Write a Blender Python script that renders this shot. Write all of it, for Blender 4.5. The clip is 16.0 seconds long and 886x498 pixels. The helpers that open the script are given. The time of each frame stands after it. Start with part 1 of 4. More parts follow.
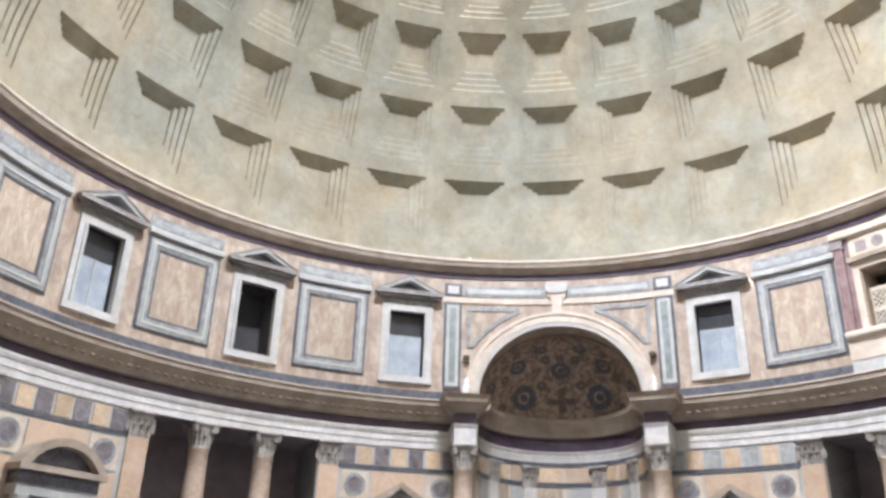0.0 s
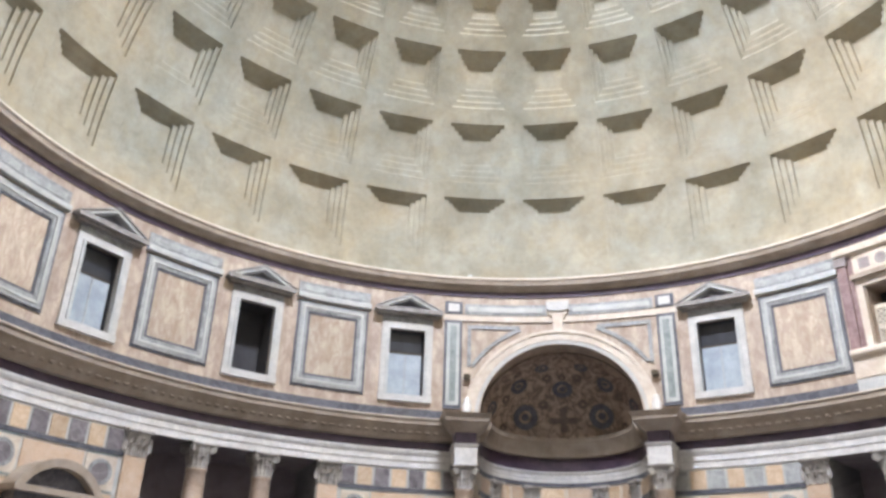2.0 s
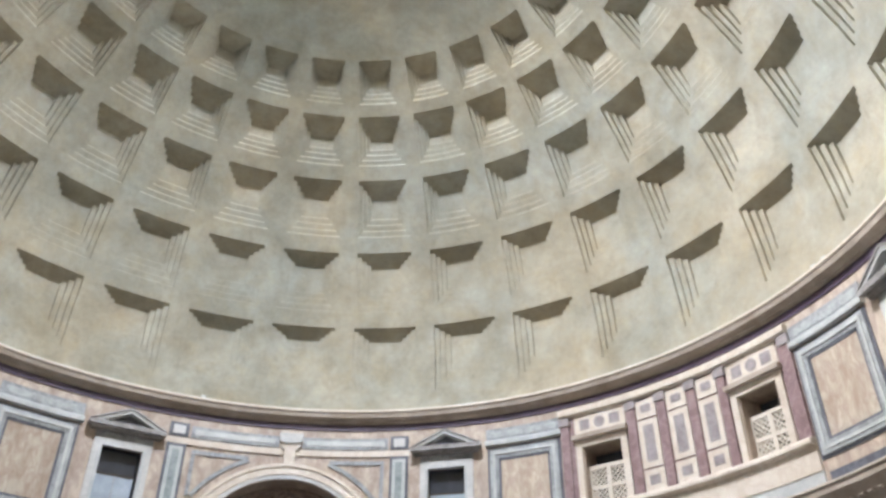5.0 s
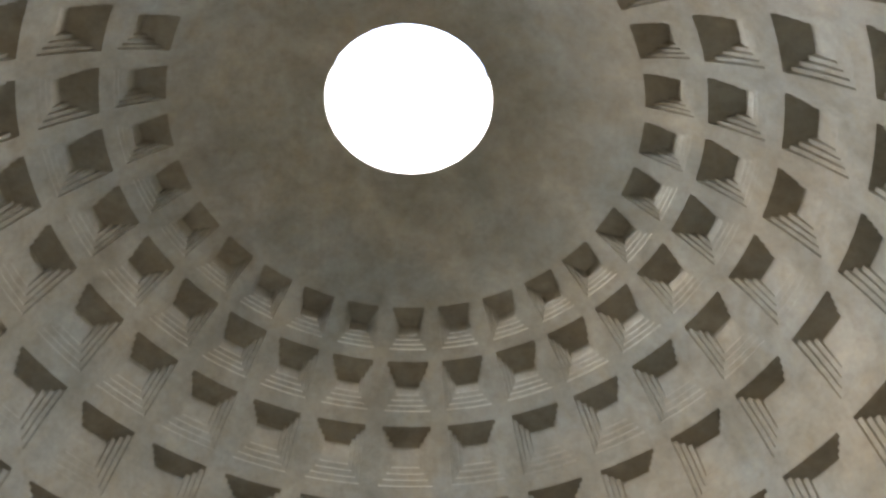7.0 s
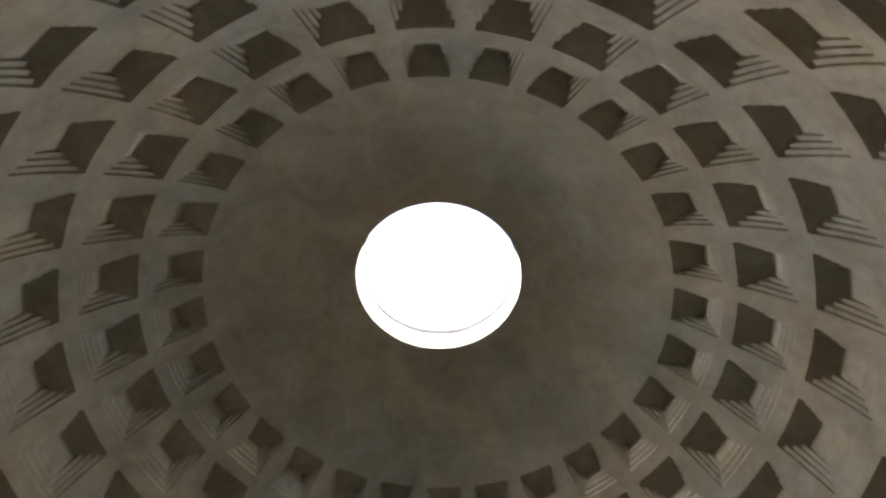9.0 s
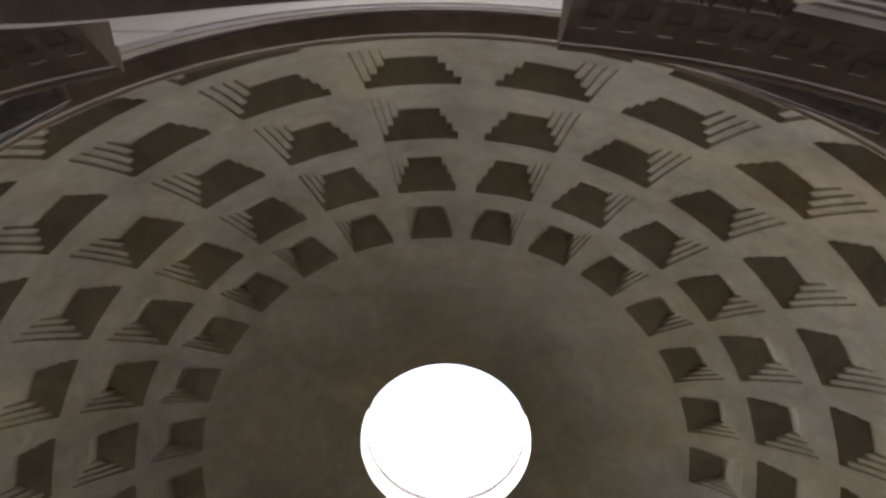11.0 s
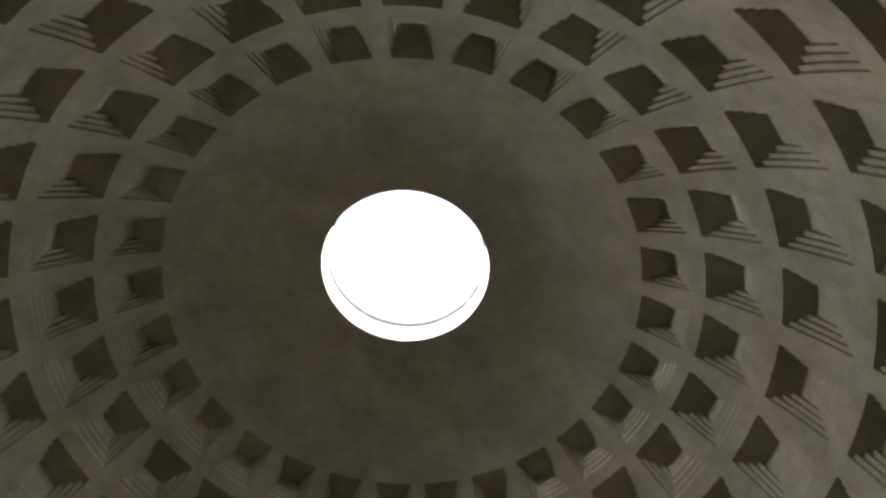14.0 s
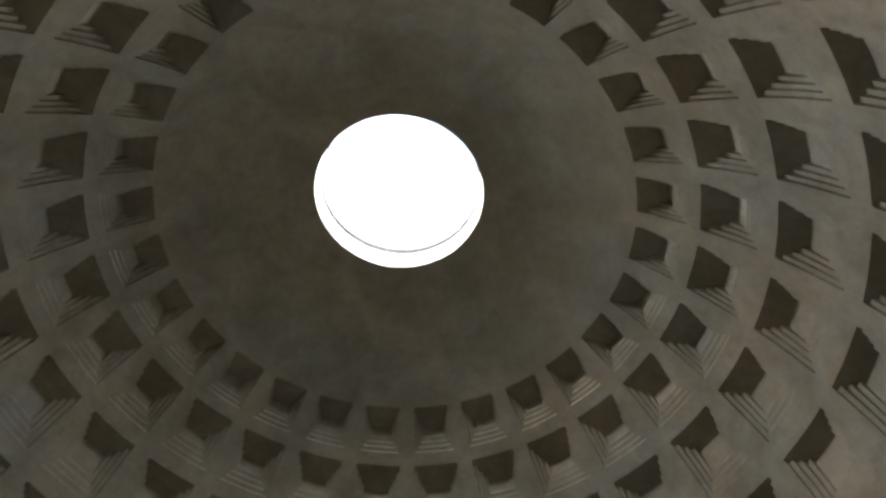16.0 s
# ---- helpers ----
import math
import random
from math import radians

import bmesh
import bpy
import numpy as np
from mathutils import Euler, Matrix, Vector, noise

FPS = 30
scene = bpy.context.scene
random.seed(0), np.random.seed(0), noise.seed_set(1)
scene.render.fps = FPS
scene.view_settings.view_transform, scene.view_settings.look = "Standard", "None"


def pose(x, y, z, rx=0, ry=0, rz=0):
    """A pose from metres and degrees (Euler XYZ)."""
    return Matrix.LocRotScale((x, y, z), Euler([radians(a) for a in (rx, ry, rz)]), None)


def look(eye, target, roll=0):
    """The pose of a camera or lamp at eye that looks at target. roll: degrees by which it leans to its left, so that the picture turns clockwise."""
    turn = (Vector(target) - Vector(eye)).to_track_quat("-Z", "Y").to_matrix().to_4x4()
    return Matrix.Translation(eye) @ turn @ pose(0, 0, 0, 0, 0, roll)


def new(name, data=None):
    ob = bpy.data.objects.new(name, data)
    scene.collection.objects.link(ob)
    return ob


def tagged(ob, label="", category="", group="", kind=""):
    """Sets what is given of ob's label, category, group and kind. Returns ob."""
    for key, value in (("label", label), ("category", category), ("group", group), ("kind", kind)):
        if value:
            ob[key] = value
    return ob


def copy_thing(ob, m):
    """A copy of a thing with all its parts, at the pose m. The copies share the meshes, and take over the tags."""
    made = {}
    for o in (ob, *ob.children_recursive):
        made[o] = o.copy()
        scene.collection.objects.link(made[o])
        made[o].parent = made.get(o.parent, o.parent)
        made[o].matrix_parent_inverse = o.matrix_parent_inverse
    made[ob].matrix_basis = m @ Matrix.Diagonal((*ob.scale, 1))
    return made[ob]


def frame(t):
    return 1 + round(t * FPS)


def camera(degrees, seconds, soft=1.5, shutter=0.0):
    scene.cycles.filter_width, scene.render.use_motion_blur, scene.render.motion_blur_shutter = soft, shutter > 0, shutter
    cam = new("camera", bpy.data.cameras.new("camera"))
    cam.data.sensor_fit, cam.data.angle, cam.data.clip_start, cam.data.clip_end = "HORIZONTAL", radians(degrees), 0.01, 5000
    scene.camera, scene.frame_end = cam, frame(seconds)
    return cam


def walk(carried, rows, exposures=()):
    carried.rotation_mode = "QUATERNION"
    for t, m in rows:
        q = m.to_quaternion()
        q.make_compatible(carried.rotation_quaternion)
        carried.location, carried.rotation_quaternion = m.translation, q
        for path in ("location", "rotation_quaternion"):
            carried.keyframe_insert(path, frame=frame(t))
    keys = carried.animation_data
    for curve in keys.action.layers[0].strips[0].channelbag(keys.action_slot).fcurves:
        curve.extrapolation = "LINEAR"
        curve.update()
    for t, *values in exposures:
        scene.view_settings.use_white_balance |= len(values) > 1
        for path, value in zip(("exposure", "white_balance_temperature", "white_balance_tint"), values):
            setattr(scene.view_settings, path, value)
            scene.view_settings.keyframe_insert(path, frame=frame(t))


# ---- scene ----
cam = camera(56.13, 16.0, soft=3.1)
PATH = [
    (0.0, pose(1.508, -23.080, 1.412, 114.32, -1.72, 9.59)),
    (0.5, pose(1.506, -23.024, 1.438, 113.74, -1.52, 11.66)),
    (1.0, pose(1.502, -22.959, 1.462, 114.25, -0.14, 11.03)),
    (1.5, pose(1.497, -22.883, 1.486, 114.53, -0.05, 8.22)),
    (2.0, pose(1.490, -22.800, 1.509, 115.56, -1.68, 9.67)),
    (2.5, pose(1.481, -22.710, 1.532, 114.63, -2.09, 8.62)),
    (3.0, pose(1.472, -22.619, 1.569, 117.59, -1.67, 5.84)),
    (3.5, pose(1.460, -22.521, 1.607, 119.06, 0.15, 2.89)),
    (5.8, pose(1.411, -22.044, 1.808, 130.28, -0.50, -12.03)),
    (6.0, pose(1.408, -22.021, 1.804, 131.75, -0.21, -9.29)),
    (6.5, pose(1.399, -21.953, 1.807, 135.88, 0.67, -3.90)),
    (7.0, pose(1.393, -21.900, 1.781, 141.46, 0.06, -1.09)),
    (7.5, pose(1.393, -21.854, 1.735, 147.22, -0.17, 0.60)),
    (8.0, pose(1.393, -21.802, 1.686, 151.23, -0.16, 1.31)),
    (10.5, pose(1.454, -21.282, 1.610, 158.28, -1.66, 1.95)),
    (11.0, pose(1.475, -21.163, 1.608, 165.37, -0.76, 2.93)),
    (11.5, pose(1.493, -21.060, 1.590, 166.95, -0.03, 3.34)),
    (12.0, pose(1.499, -20.868, 1.647, 164.73, 0.89, 3.38)),
    (12.5, pose(1.518, -20.682, 1.685, 161.35, 0.27, 2.86)),
    (13.0, pose(1.528, -20.503, 1.720, 158.04, -0.18, 4.42)),
    (13.5, pose(1.544, -20.327, 1.777, 156.47, -0.68, 1.48)),
    (14.0, pose(1.547, -20.220, 1.782, 154.77, -1.02, -3.43)),
    (14.5, pose(1.549, -20.109, 1.803, 153.55, -2.21, 2.66)),
    (15.0, pose(1.536, -20.006, 1.829, 151.13, -1.99, 6.59)),
    (15.5, pose(1.515, -19.915, 1.852, 151.80, -1.46, 2.53)),
    (16.0, pose(1.495, -19.836, 1.880, 150.13, -1.12, -4.79)),
]
EXPOSURES = [(0.0, 6.38, 6500, 11), (2.0, 6.31, 6500, 11), (3.0, 6.28, 6500, 11), (3.5, 6.05, 6500, 10), (6.0, 5.87, 6300, 8), (6.5, 5.51, 6350, 10), (7.0, 4.96, 6750, 11), (7.5, 4.39, 7200, 12), (8.0, 4.07, 7400, 13), (10.5, 3.89, 7500, 14), (11.0, 3.74, 7550, 15), (11.5, 4.06, 7500, 14), (12.0, 4.06, 7400, 13), (12.5, 3.93, 7200, 12), (13.5, 3.61, 7150, 11), (16.0, 3.59, 7100, 11)]
walk(cam, PATH, EXPOSURES)

# ---- light: an open sky through the one round opening ----
world = bpy.data.worlds.new("sky")
scene.world = world
world.use_nodes = True
wn = world.node_tree.nodes
wl = world.node_tree.links
sky = wn.new("ShaderNodeTexSky")
sky.sky_type = "NISHITA"
sky.sun_disc = False
sky.sun_elevation = radians(58)
sky.sun_rotation = radians(285)
wl.new(sky.outputs["Color"], wn["Background"].inputs["Color"])
wn["Background"].inputs["Strength"].default_value = 0.15

sun_data = bpy.data.lights.new("sun", "SUN")
sun_data.energy = 0.15
sun_data.angle = radians(10)
sun_data.color = (1.0, 0.95, 0.88)
sun = new("sun", sun_data)
sun.matrix_world = look((-30, 8, 60), (6, -2, 0))

oculus_data = bpy.data.lights.new("oculus_light", "AREA")
oculus_data.shape = "DISK"
oculus_data.size = 12.4
oculus_data.energy = 1150
oculus_data.color = (0.90, 0.905, 0.965)
oculus_light = new("oculus_light", oculus_data)

# ---- sizes ----
ZC = 20.65          # centre of the dome's sphere above the floor
RL = 22.0           # radius of the lower storey's wall
R = 21.7            # inner radius of drum and dome
N = 28              # coffers in a ring
TOPS = [13.85, 25.9, 37.5, 47.6, 56.25]     # upper edges of the coffer rings, degrees above the springing
BOTS = [3.4, 16.4, 28.4, 39.8, 49.5]
HALF = [0.383, 0.370, 0.368, 0.370, 0.346]  # half width of a coffer in steps of the ring
DEPTH = [0.57, 0.61, 0.65, 0.69, 0.69]
OCULUS_R = 4.5
STEP = 360 / 16     # bays of the attic
oculus_light.matrix_world = Matrix.Translation((-3.0, 1.4, ZC + 24.0))


# ---- materials ----
def ramp(nt, fac, stops):
    n = nt.nodes.new("ShaderNodeValToRGB")
    els = n.color_ramp.elements
    while len(els) < len(stops):
        els.new(0.5)
    for e, (p, c) in zip(els, stops):
        e.position, e.color = p, (*c, 1)
    nt.links.new(fac, n.inputs["Fac"])
    return n.outputs["Color"]


def noise_tex(nt, scale, detail=6, rough=0.6, coord=None, distortion=0.0):
    n = nt.nodes.new("ShaderNodeTexNoise")
    n.inputs["Scale"].default_value = scale
    n.inputs["Detail"].default_value = detail
    n.inputs["Roughness"].default_value = rough
    n.inputs["Distortion"].default_value = distortion
    nt.links.new(coord, n.inputs["Vector"])
    return n.outputs["Fac"]


def mix(nt, a, b, fac, mode="MIX"):
    n = nt.nodes.new("ShaderNodeMix")
    n.data_type, n.blend_type = "RGBA", mode
    for sock, v in ((n.inputs[0], fac), (n.inputs[6], a), (n.inputs[7], b)):
        if isinstance(v, (int, float)):
            sock.default_value = v
        elif isinstance(v, tuple):
            sock.default_value = (*v, 1)
        else:
            nt.links.new(v, sock)
    return n.outputs[2]


def stone(name, dark, light, scale=0.6, vein=None, vein_scale=1.2, rough=0.6, bump=0.15, grain=9.0, vary=0.0, metal=0.0, stretch=(1, 1, 1), speck=0.35, veins=0.45):
    """A mottled stone: clouds between two colours, fine grain, and veins where given."""
    age = 0.84      # centuries of dust
    dark, light = [tuple(age * x for x in c) for c in (dark, light)]
    vein = tuple(age * x for x in vein) if vein else None
    m = bpy.data.materials.new(name)
    m.use_nodes = True
    nt = m.node_tree
    b = nt.nodes["Principled BSDF"]
    geo = nt.nodes.new("ShaderNodeNewGeometry")
    mp = nt.nodes.new("ShaderNodeMapping")
    mp.inputs["Scale"].default_value = stretch
    nt.links.new(geo.outputs["Position"], mp.inputs["Vector"])
    co = mp.outputs["Vector"]
    cloud = noise_tex(nt, scale, 5, 0.62, co, 0.4)
    col = ramp(nt, cloud, [(0.30, dark), (0.70, light)])
    fine = noise_tex(nt, grain, 4, 0.7, co)
    grey = ramp(nt, fine, [(0.3, (0.78, 0.78, 0.78)), (0.7, (1.12, 1.12, 1.12))])
    col = mix(nt, col, grey, speck, "MULTIPLY")
    if vein:
        w = noise_tex(nt, vein_scale, 6, 0.5, co, 0.7)
        band = ramp(nt, w, [(0.42, (0, 0, 0)), (0.49, (1, 1, 1)), (0.56, (0, 0, 0))])
        soft = mix(nt, (0.0, 0.0, 0.0), band, veins)
        col = mix(nt, col, vein, soft)
    if vary:
        info = nt.nodes.new("ShaderNodeObjectInfo")
        tone = ramp(nt, info.outputs["Random"], [(0, (1 - vary,) * 3), (1, (1 + vary,) * 3)])
        col = mix(nt, col, tone, 1.0, "MULTIPLY")
    nt.links.new(col, b.inputs["Base Color"])
    b.inputs["Roughness"].default_value = rough
    b.inputs["Metallic"].default_value = metal
    if bump:
        bp = nt.nodes.new("ShaderNodeBump")
        bp.inputs["Strength"].default_value = bump
        bp.inputs["Distance"].default_value = 0.06
        nt.links.new(fine, bp.inputs["Height"])
        nt.links.new(bp.outputs["Normal"], b.inputs["Normal"])
    return m


def concrete():
    """Old dome concrete: broad stains, patches, fine pitting and pale repairs."""
    m = stone("old_concrete", (0.311, 0.284, 0.215), (0.483, 0.451, 0.365), 0.32, None, rough=0.92, bump=0.35, grain=3.4, speck=0.4)
    nt = m.node_tree
    shader = nt.nodes["Principled BSDF"]
    link = shader.inputs["Base Color"].links[0]
    col = link.from_socket
    geo = nt.nodes["Geometry"].outputs["Position"] if "Geometry" in nt.nodes else nt.nodes.new("ShaderNodeNewGeometry").outputs["Position"]
    patches = noise_tex(nt, 1.3, 8, 0.75, geo, 0.15)
    col = mix(nt, col, ramp(nt, patches, [(0.34, (0.85, 0.845, 0.83)), (0.50, (1.0, 1.0, 1.0)), (0.66, (1.07, 1.065, 1.05))]), 1.0, "MULTIPLY")
    warm = noise_tex(nt, 0.16, 4, 0.5, geo, 0.5)
    col = mix(nt, col, ramp(nt, warm, [(0.35, (0.94, 0.99, 1.02)), (0.65, (1.06, 1.0, 0.90))]), 1.0, "MULTIPLY")
    rust = noise_tex(nt, 0.9, 8, 0.72, geo, 0.3)
    col = mix(nt, col, ramp(nt, rust, [(0.38, (0.97, 0.995, 1.01)), (0.50, (1.0, 1.0, 1.0)), (0.64, (1.03, 0.995, 0.93))]), 1.0, "MULTIPLY")
    pits = noise_tex(nt, 14.0, 3, 0.6, geo)
    col = mix(nt, col, ramp(nt, pits, [(0.28, (0.6, 0.59, 0.56)), (0.36, (1, 1, 1))]), 0.45, "MULTIPLY")
    nt.links.new(col, shader.inputs["Base Color"])
    return m


CONCRETE = concrete()
CORNICE = stone("weathered_cornice_stone", (0.325, 0.265, 0.205), (0.52, 0.44, 0.355), 0.8, rough=0.8, bump=0.3)
WHITE = stone("white_marble", (0.62, 0.605, 0.57), (0.84, 0.825, 0.785), 0.9, (0.50, 0.50, 0.48), 1.4, rough=0.4, bump=0.05)
CLEAN = stone("clean_white_marble", (0.82, 0.80, 0.75), (1.0, 0.98, 0.93), 0.9, (0.66, 0.65, 0.62), 1.4, rough=0.4, bump=0.05)
FRAME = stone("grey_white_marble", (0.49, 0.485, 0.455), (0.70, 0.69, 0.65), 1.0, (0.46, 0.47, 0.45), 1.5, rough=0.4, bump=0.05)
CREAM = stone("cream_stone", (0.62, 0.53, 0.42), (0.78, 0.71, 0.60), 0.8, (0.55, 0.44, 0.33), 1.3, rough=0.5, bump=0.08)
PINK = stone("pink_beige_marble", (0.35, 0.265, 0.20), (0.645, 0.54, 0.425), 1.5, (0.30, 0.21, 0.17), 1.6, rough=0.5, bump=0.06, stretch=(1, 1, 0.5), speck=0.45)
ROSE = stone("veined_rose_marble", (0.42, 0.325, 0.235), (0.66, 0.575, 0.455), 2.2, (0.36, 0.23, 0.17), 2.6, rough=0.4, bump=0.05, vary=0.12, stretch=(1, 1, 0.4), speck=0.5, veins=0.5)
GREYBLUE = stone("blue_grey_marble", (0.19, 0.20, 0.20), (0.37, 0.38, 0.375), 1.5, (0.53, 0.55, 0.54), 1.7, rough=0.4, bump=0.05)
GREEN = stone("grey_green_marble", (0.16, 0.20, 0.19), (0.30, 0.345, 0.33), 1.2, (0.42, 0.46, 0.44), 1.7, rough=0.4, bump=0.05)
PALEGREY = stone("pale_grey_marble", (0.43, 0.44, 0.42), (0.64, 0.645, 0.61), 1.0, (0.42, 0.45, 0.44), 1.6, rough=0.4, bump=0.05)
MIDGREY = stone("mid_grey_marble", (0.27, 0.28, 0.275), (0.46, 0.475, 0.46), 1.6, (0.58, 0.60, 0.58), 1.8, rough=0.4, bump=0.05)
TAUPE = stone("purple_grey_marble", (0.24, 0.205, 0.20), (0.36, 0.315, 0.305), 1.6, (0.46, 0.42, 0.40), 1.8, rough=0.4, bump=0.05)
SLATE = stone("dark_purple_grey_marble", (0.11, 0.098, 0.105), (0.25, 0.225, 0.235), 1.8, (0.36, 0.34, 0.35), 2.0, rough=0.4, bump=0.05, vary=0.2)
DARKBLUE = stone("slate_blue_marble", (0.06, 0.065, 0.08), (0.12, 0.127, 0.15), 1.2, (0.22, 0.22, 0.25), 1.8, rough=0.4, bump=0.05)
PORPHYRY = stone("purple_porphyry", (0.055, 0.037, 0.06), (0.115, 0.078, 0.115), 1.5, rough=0.4, bump=0.05)
ROUGE = stone("dark_red_marble", (0.20, 0.125, 0.12), (0.32, 0.215, 0.205), 1.2, (0.42, 0.32, 0.30), 1.6, rough=0.4, bump=0.05)
YELLOW = stone("yellow_marble", (0.62, 0.46, 0.30), (0.80, 0.64, 0.46), 1.1, (0.50, 0.32, 0.17), 1.5, rough=0.35, bump=0.04, vary=0.2)
ORANGE = stone("orange_marble", (0.54, 0.38, 0.25), (0.71, 0.55, 0.41), 1.0, (0.66, 0.55, 0.44), 1.4, rough=0.35, bump=0.04, vary=0.12)
SHAFT = stone("veined_column_marble", (0.52, 0.40, 0.30), (0.74, 0.62, 0.50), 1.2, (0.42, 0.28, 0.20), 1.6, rough=0.35, bump=0.04, vary=0.1)
CAPITAL = stone("weathered_white_capital_marble", (0.25, 0.23, 0.21), (0.58, 0.55, 0.50), 1.6, rough=0.7, bump=0.35)
MOSAIC = stone("gold_mosaic", (0.40, 0.30, 0.225), (0.60, 0.47, 0.36), 2.5, (0.09, 0.07, 0.065), 1.5, rough=0.45, bump=0.3, veins=0.8)
MOSAIC_BLUE = stone("dark_blue_mosaic", (0.07, 0.075, 0.10), (0.18, 0.185, 0.22), 4.0, rough=0.5, bump=0.3)
# near-black colour standing in for the shade deep in the window openings
RECESS_SHADE = stone("recess_shade", (0.035, 0.035, 0.04), (0.07, 0.07, 0.075), 0.7, rough=0.9, bump=0.2)
MOSAIC_DARK = stone("dark_brown_mosaic", (0.14, 0.105, 0.09), (0.24, 0.185, 0.155), 3.0, rough=0.5, bump=0.3)
CHAPEL = stone("grey_chapel_plaster", (0.25, 0.215, 0.225), (0.42, 0.37, 0.38), 0.6, rough=0.9, bump=0.2)
PANE = stone("dusty_blue_grey_pane", (0.30, 0.355, 0.40), (0.52, 0.58, 0.625), 0.9, rough=0.25, bump=0.02)
GRILLE = stone("pale_stone_grille", (0.60, 0.53, 0.42), (0.76, 0.69, 0.58), 1.5, rough=0.6, bump=0.1)
FLOORM = stone("polished_floor_marble", (0.062, 0.060, 0.064), (0.124, 0.120, 0.126), 0.5, (0.16, 0.12, 0.11), 0.8, rough=0.55, bump=0.02)
BRONZE = stone("dark_bronze", (0.06, 0.05, 0.035), (0.12, 0.10, 0.07), 1.5, rough=0.5, bump=0.1, metal=0.7)
LEAD = stone("tarnished_bronze_edge", (0.010, 0.009, 0.009), (0.022, 0.02, 0.019), 1.5, rough=0.9, bump=0.1)
LEAD.node_tree.nodes["Principled BSDF"].inputs["Specular IOR Level"].default_value = 0.15
PEDIMENT = stone("weathered_grey_pediment_stone", (0.19, 0.175, 0.165), (0.34, 0.32, 0.30), 1.8, (0.42, 0.40, 0.38), 2.2, rough=0.6, bump=0.15)
GLASS_DARK = stone("dark_dusty_glass", (0.022, 0.024, 0.03), (0.05, 0.054, 0.064), 0.8, rough=0.3, bump=0.02)
RIM = stone("oculus_brick_rim", (0.45, 0.42, 0.37), (0.62, 0.59, 0.53), 1.2, rough=0.85, bump=0.3)


# ---- building blocks ----
def pol(r, a, z):
    """A point at radius r, a degrees clockwise from the axis of the apse, z above the dome's centre."""
    a = radians(a)
    return (r * math.sin(a), r * math.cos(a), ZC + z)


def obj(name, verts, faces, mat, parent=None, label="", smooth=False):
    me = bpy.data.meshes.new(name)
    me.from_pydata([tuple(v) for v in verts], [], faces)
    me.materials.append(mat)
    bm = bmesh.new()
    bm.from_mesh(me)
    bmesh.ops.recalc_face_normals(bm, faces=bm.faces)
    bm.to_mesh(me)
    bm.free()
    if smooth:
        me.polygons.foreach_set("use_smooth", [True] * len(me.polygons))
    ob = new(name, me)
    if parent is not None:
        ob.parent = parent
    if label:
        ob["label"] = label
    return ob


def sweep(profile, a0, a1, step=1.5):
    """A closed outline of (radius, height) carried round the axis from a0 to a1 degrees."""
    n = max(1, math.ceil(abs(a1 - a0) / step))
    full = abs(a1 - a0) >= 359.9
    verts, faces, k = [], [], len(profile)
    for i in range(n if full else n + 1):
        a = a0 + (a1 - a0) * i / n
        verts += [pol(r, a, z) for r, z in profile]
    for i in range(n):
        j = (i + 1) % n if full else i + 1
        for q in range(k):
            w = (q + 1) % k
            faces.append((i * k + q, i * k + w, j * k + w, j * k + q))
    if not full:
        faces += [tuple(range(k)), tuple(range(n * k, n * k + k))]
    return verts, faces


def arc(name, r0, r1, a0, a1, z0, z1, mat, parent=None, label="", step=1.5, chamfer=0.0):
    """A curved block between two radii, two angles and two heights; r0 is its face towards the hall."""
    c = chamfer
    prof = [(r0 + c, z0), (r1, z0), (r1, z1), (r0 + c, z1), (r0, z1 - c), (r0, z0 + c)] if c else [(r0, z0), (r1, z0), (r1, z1), (r0, z1)]
    v, f = sweep(prof, a0, a1, step)
    return obj(name, v, f, mat, parent, label)


def thing(name, label, category, group="", kind=""):
    return tagged(new(name), label, category, group, kind)


def join(pieces):
    verts, faces = [], []
    for v, f in pieces:
        o = len(verts)
        verts += v
        faces += [tuple(i + o for i in q) for q in f]
    return verts, faces


def prism(outline, a, r0, r1):
    """A flat outline of (sideways metres, height) on the wall at angle a, between two depths."""
    n = len(outline)
    s, c = math.sin(radians(a)), math.cos(radians(a))
    verts = []
    for r in (r0, r1):
        verts += [(r * s + u * c, r * c - u * s, ZC + z) for u, z in outline]
    faces = [tuple(range(n)), tuple(range(n, 2 * n))]
    faces += [(i, (i + 1) % n, n + (i + 1) % n, n + i) for i in range(n)]
    return verts, faces


def ring_outline(cx, cz, ri, ro, n=28, a0=0, a1=360):
    pts = [(cx + ro * math.cos(radians(a0 + (a1 - a0) * i / n)), cz + ro * math.sin(radians(a0 + (a1 - a0) * i / n))) for i in range(n + 1)]
    pts += [(cx + ri * math.cos(radians(a1 + (a0 - a1) * i / n)), cz + ri * math.sin(radians(a1 + (a0 - a1) * i / n))) for i in range(n + 1)]
    return pts


def strip_faces(n, full, k=4):
    m = n if full else n + 1
    faces = [(i * k + q, i * k + (q + 1) % k, (i + 1) % m * k + (q + 1) % k, (i + 1) % m * k + q) for i in range(n) for q in range(k)]
    return faces if full else faces + [tuple(range(k)), tuple(range(n * k, n * k + k))]


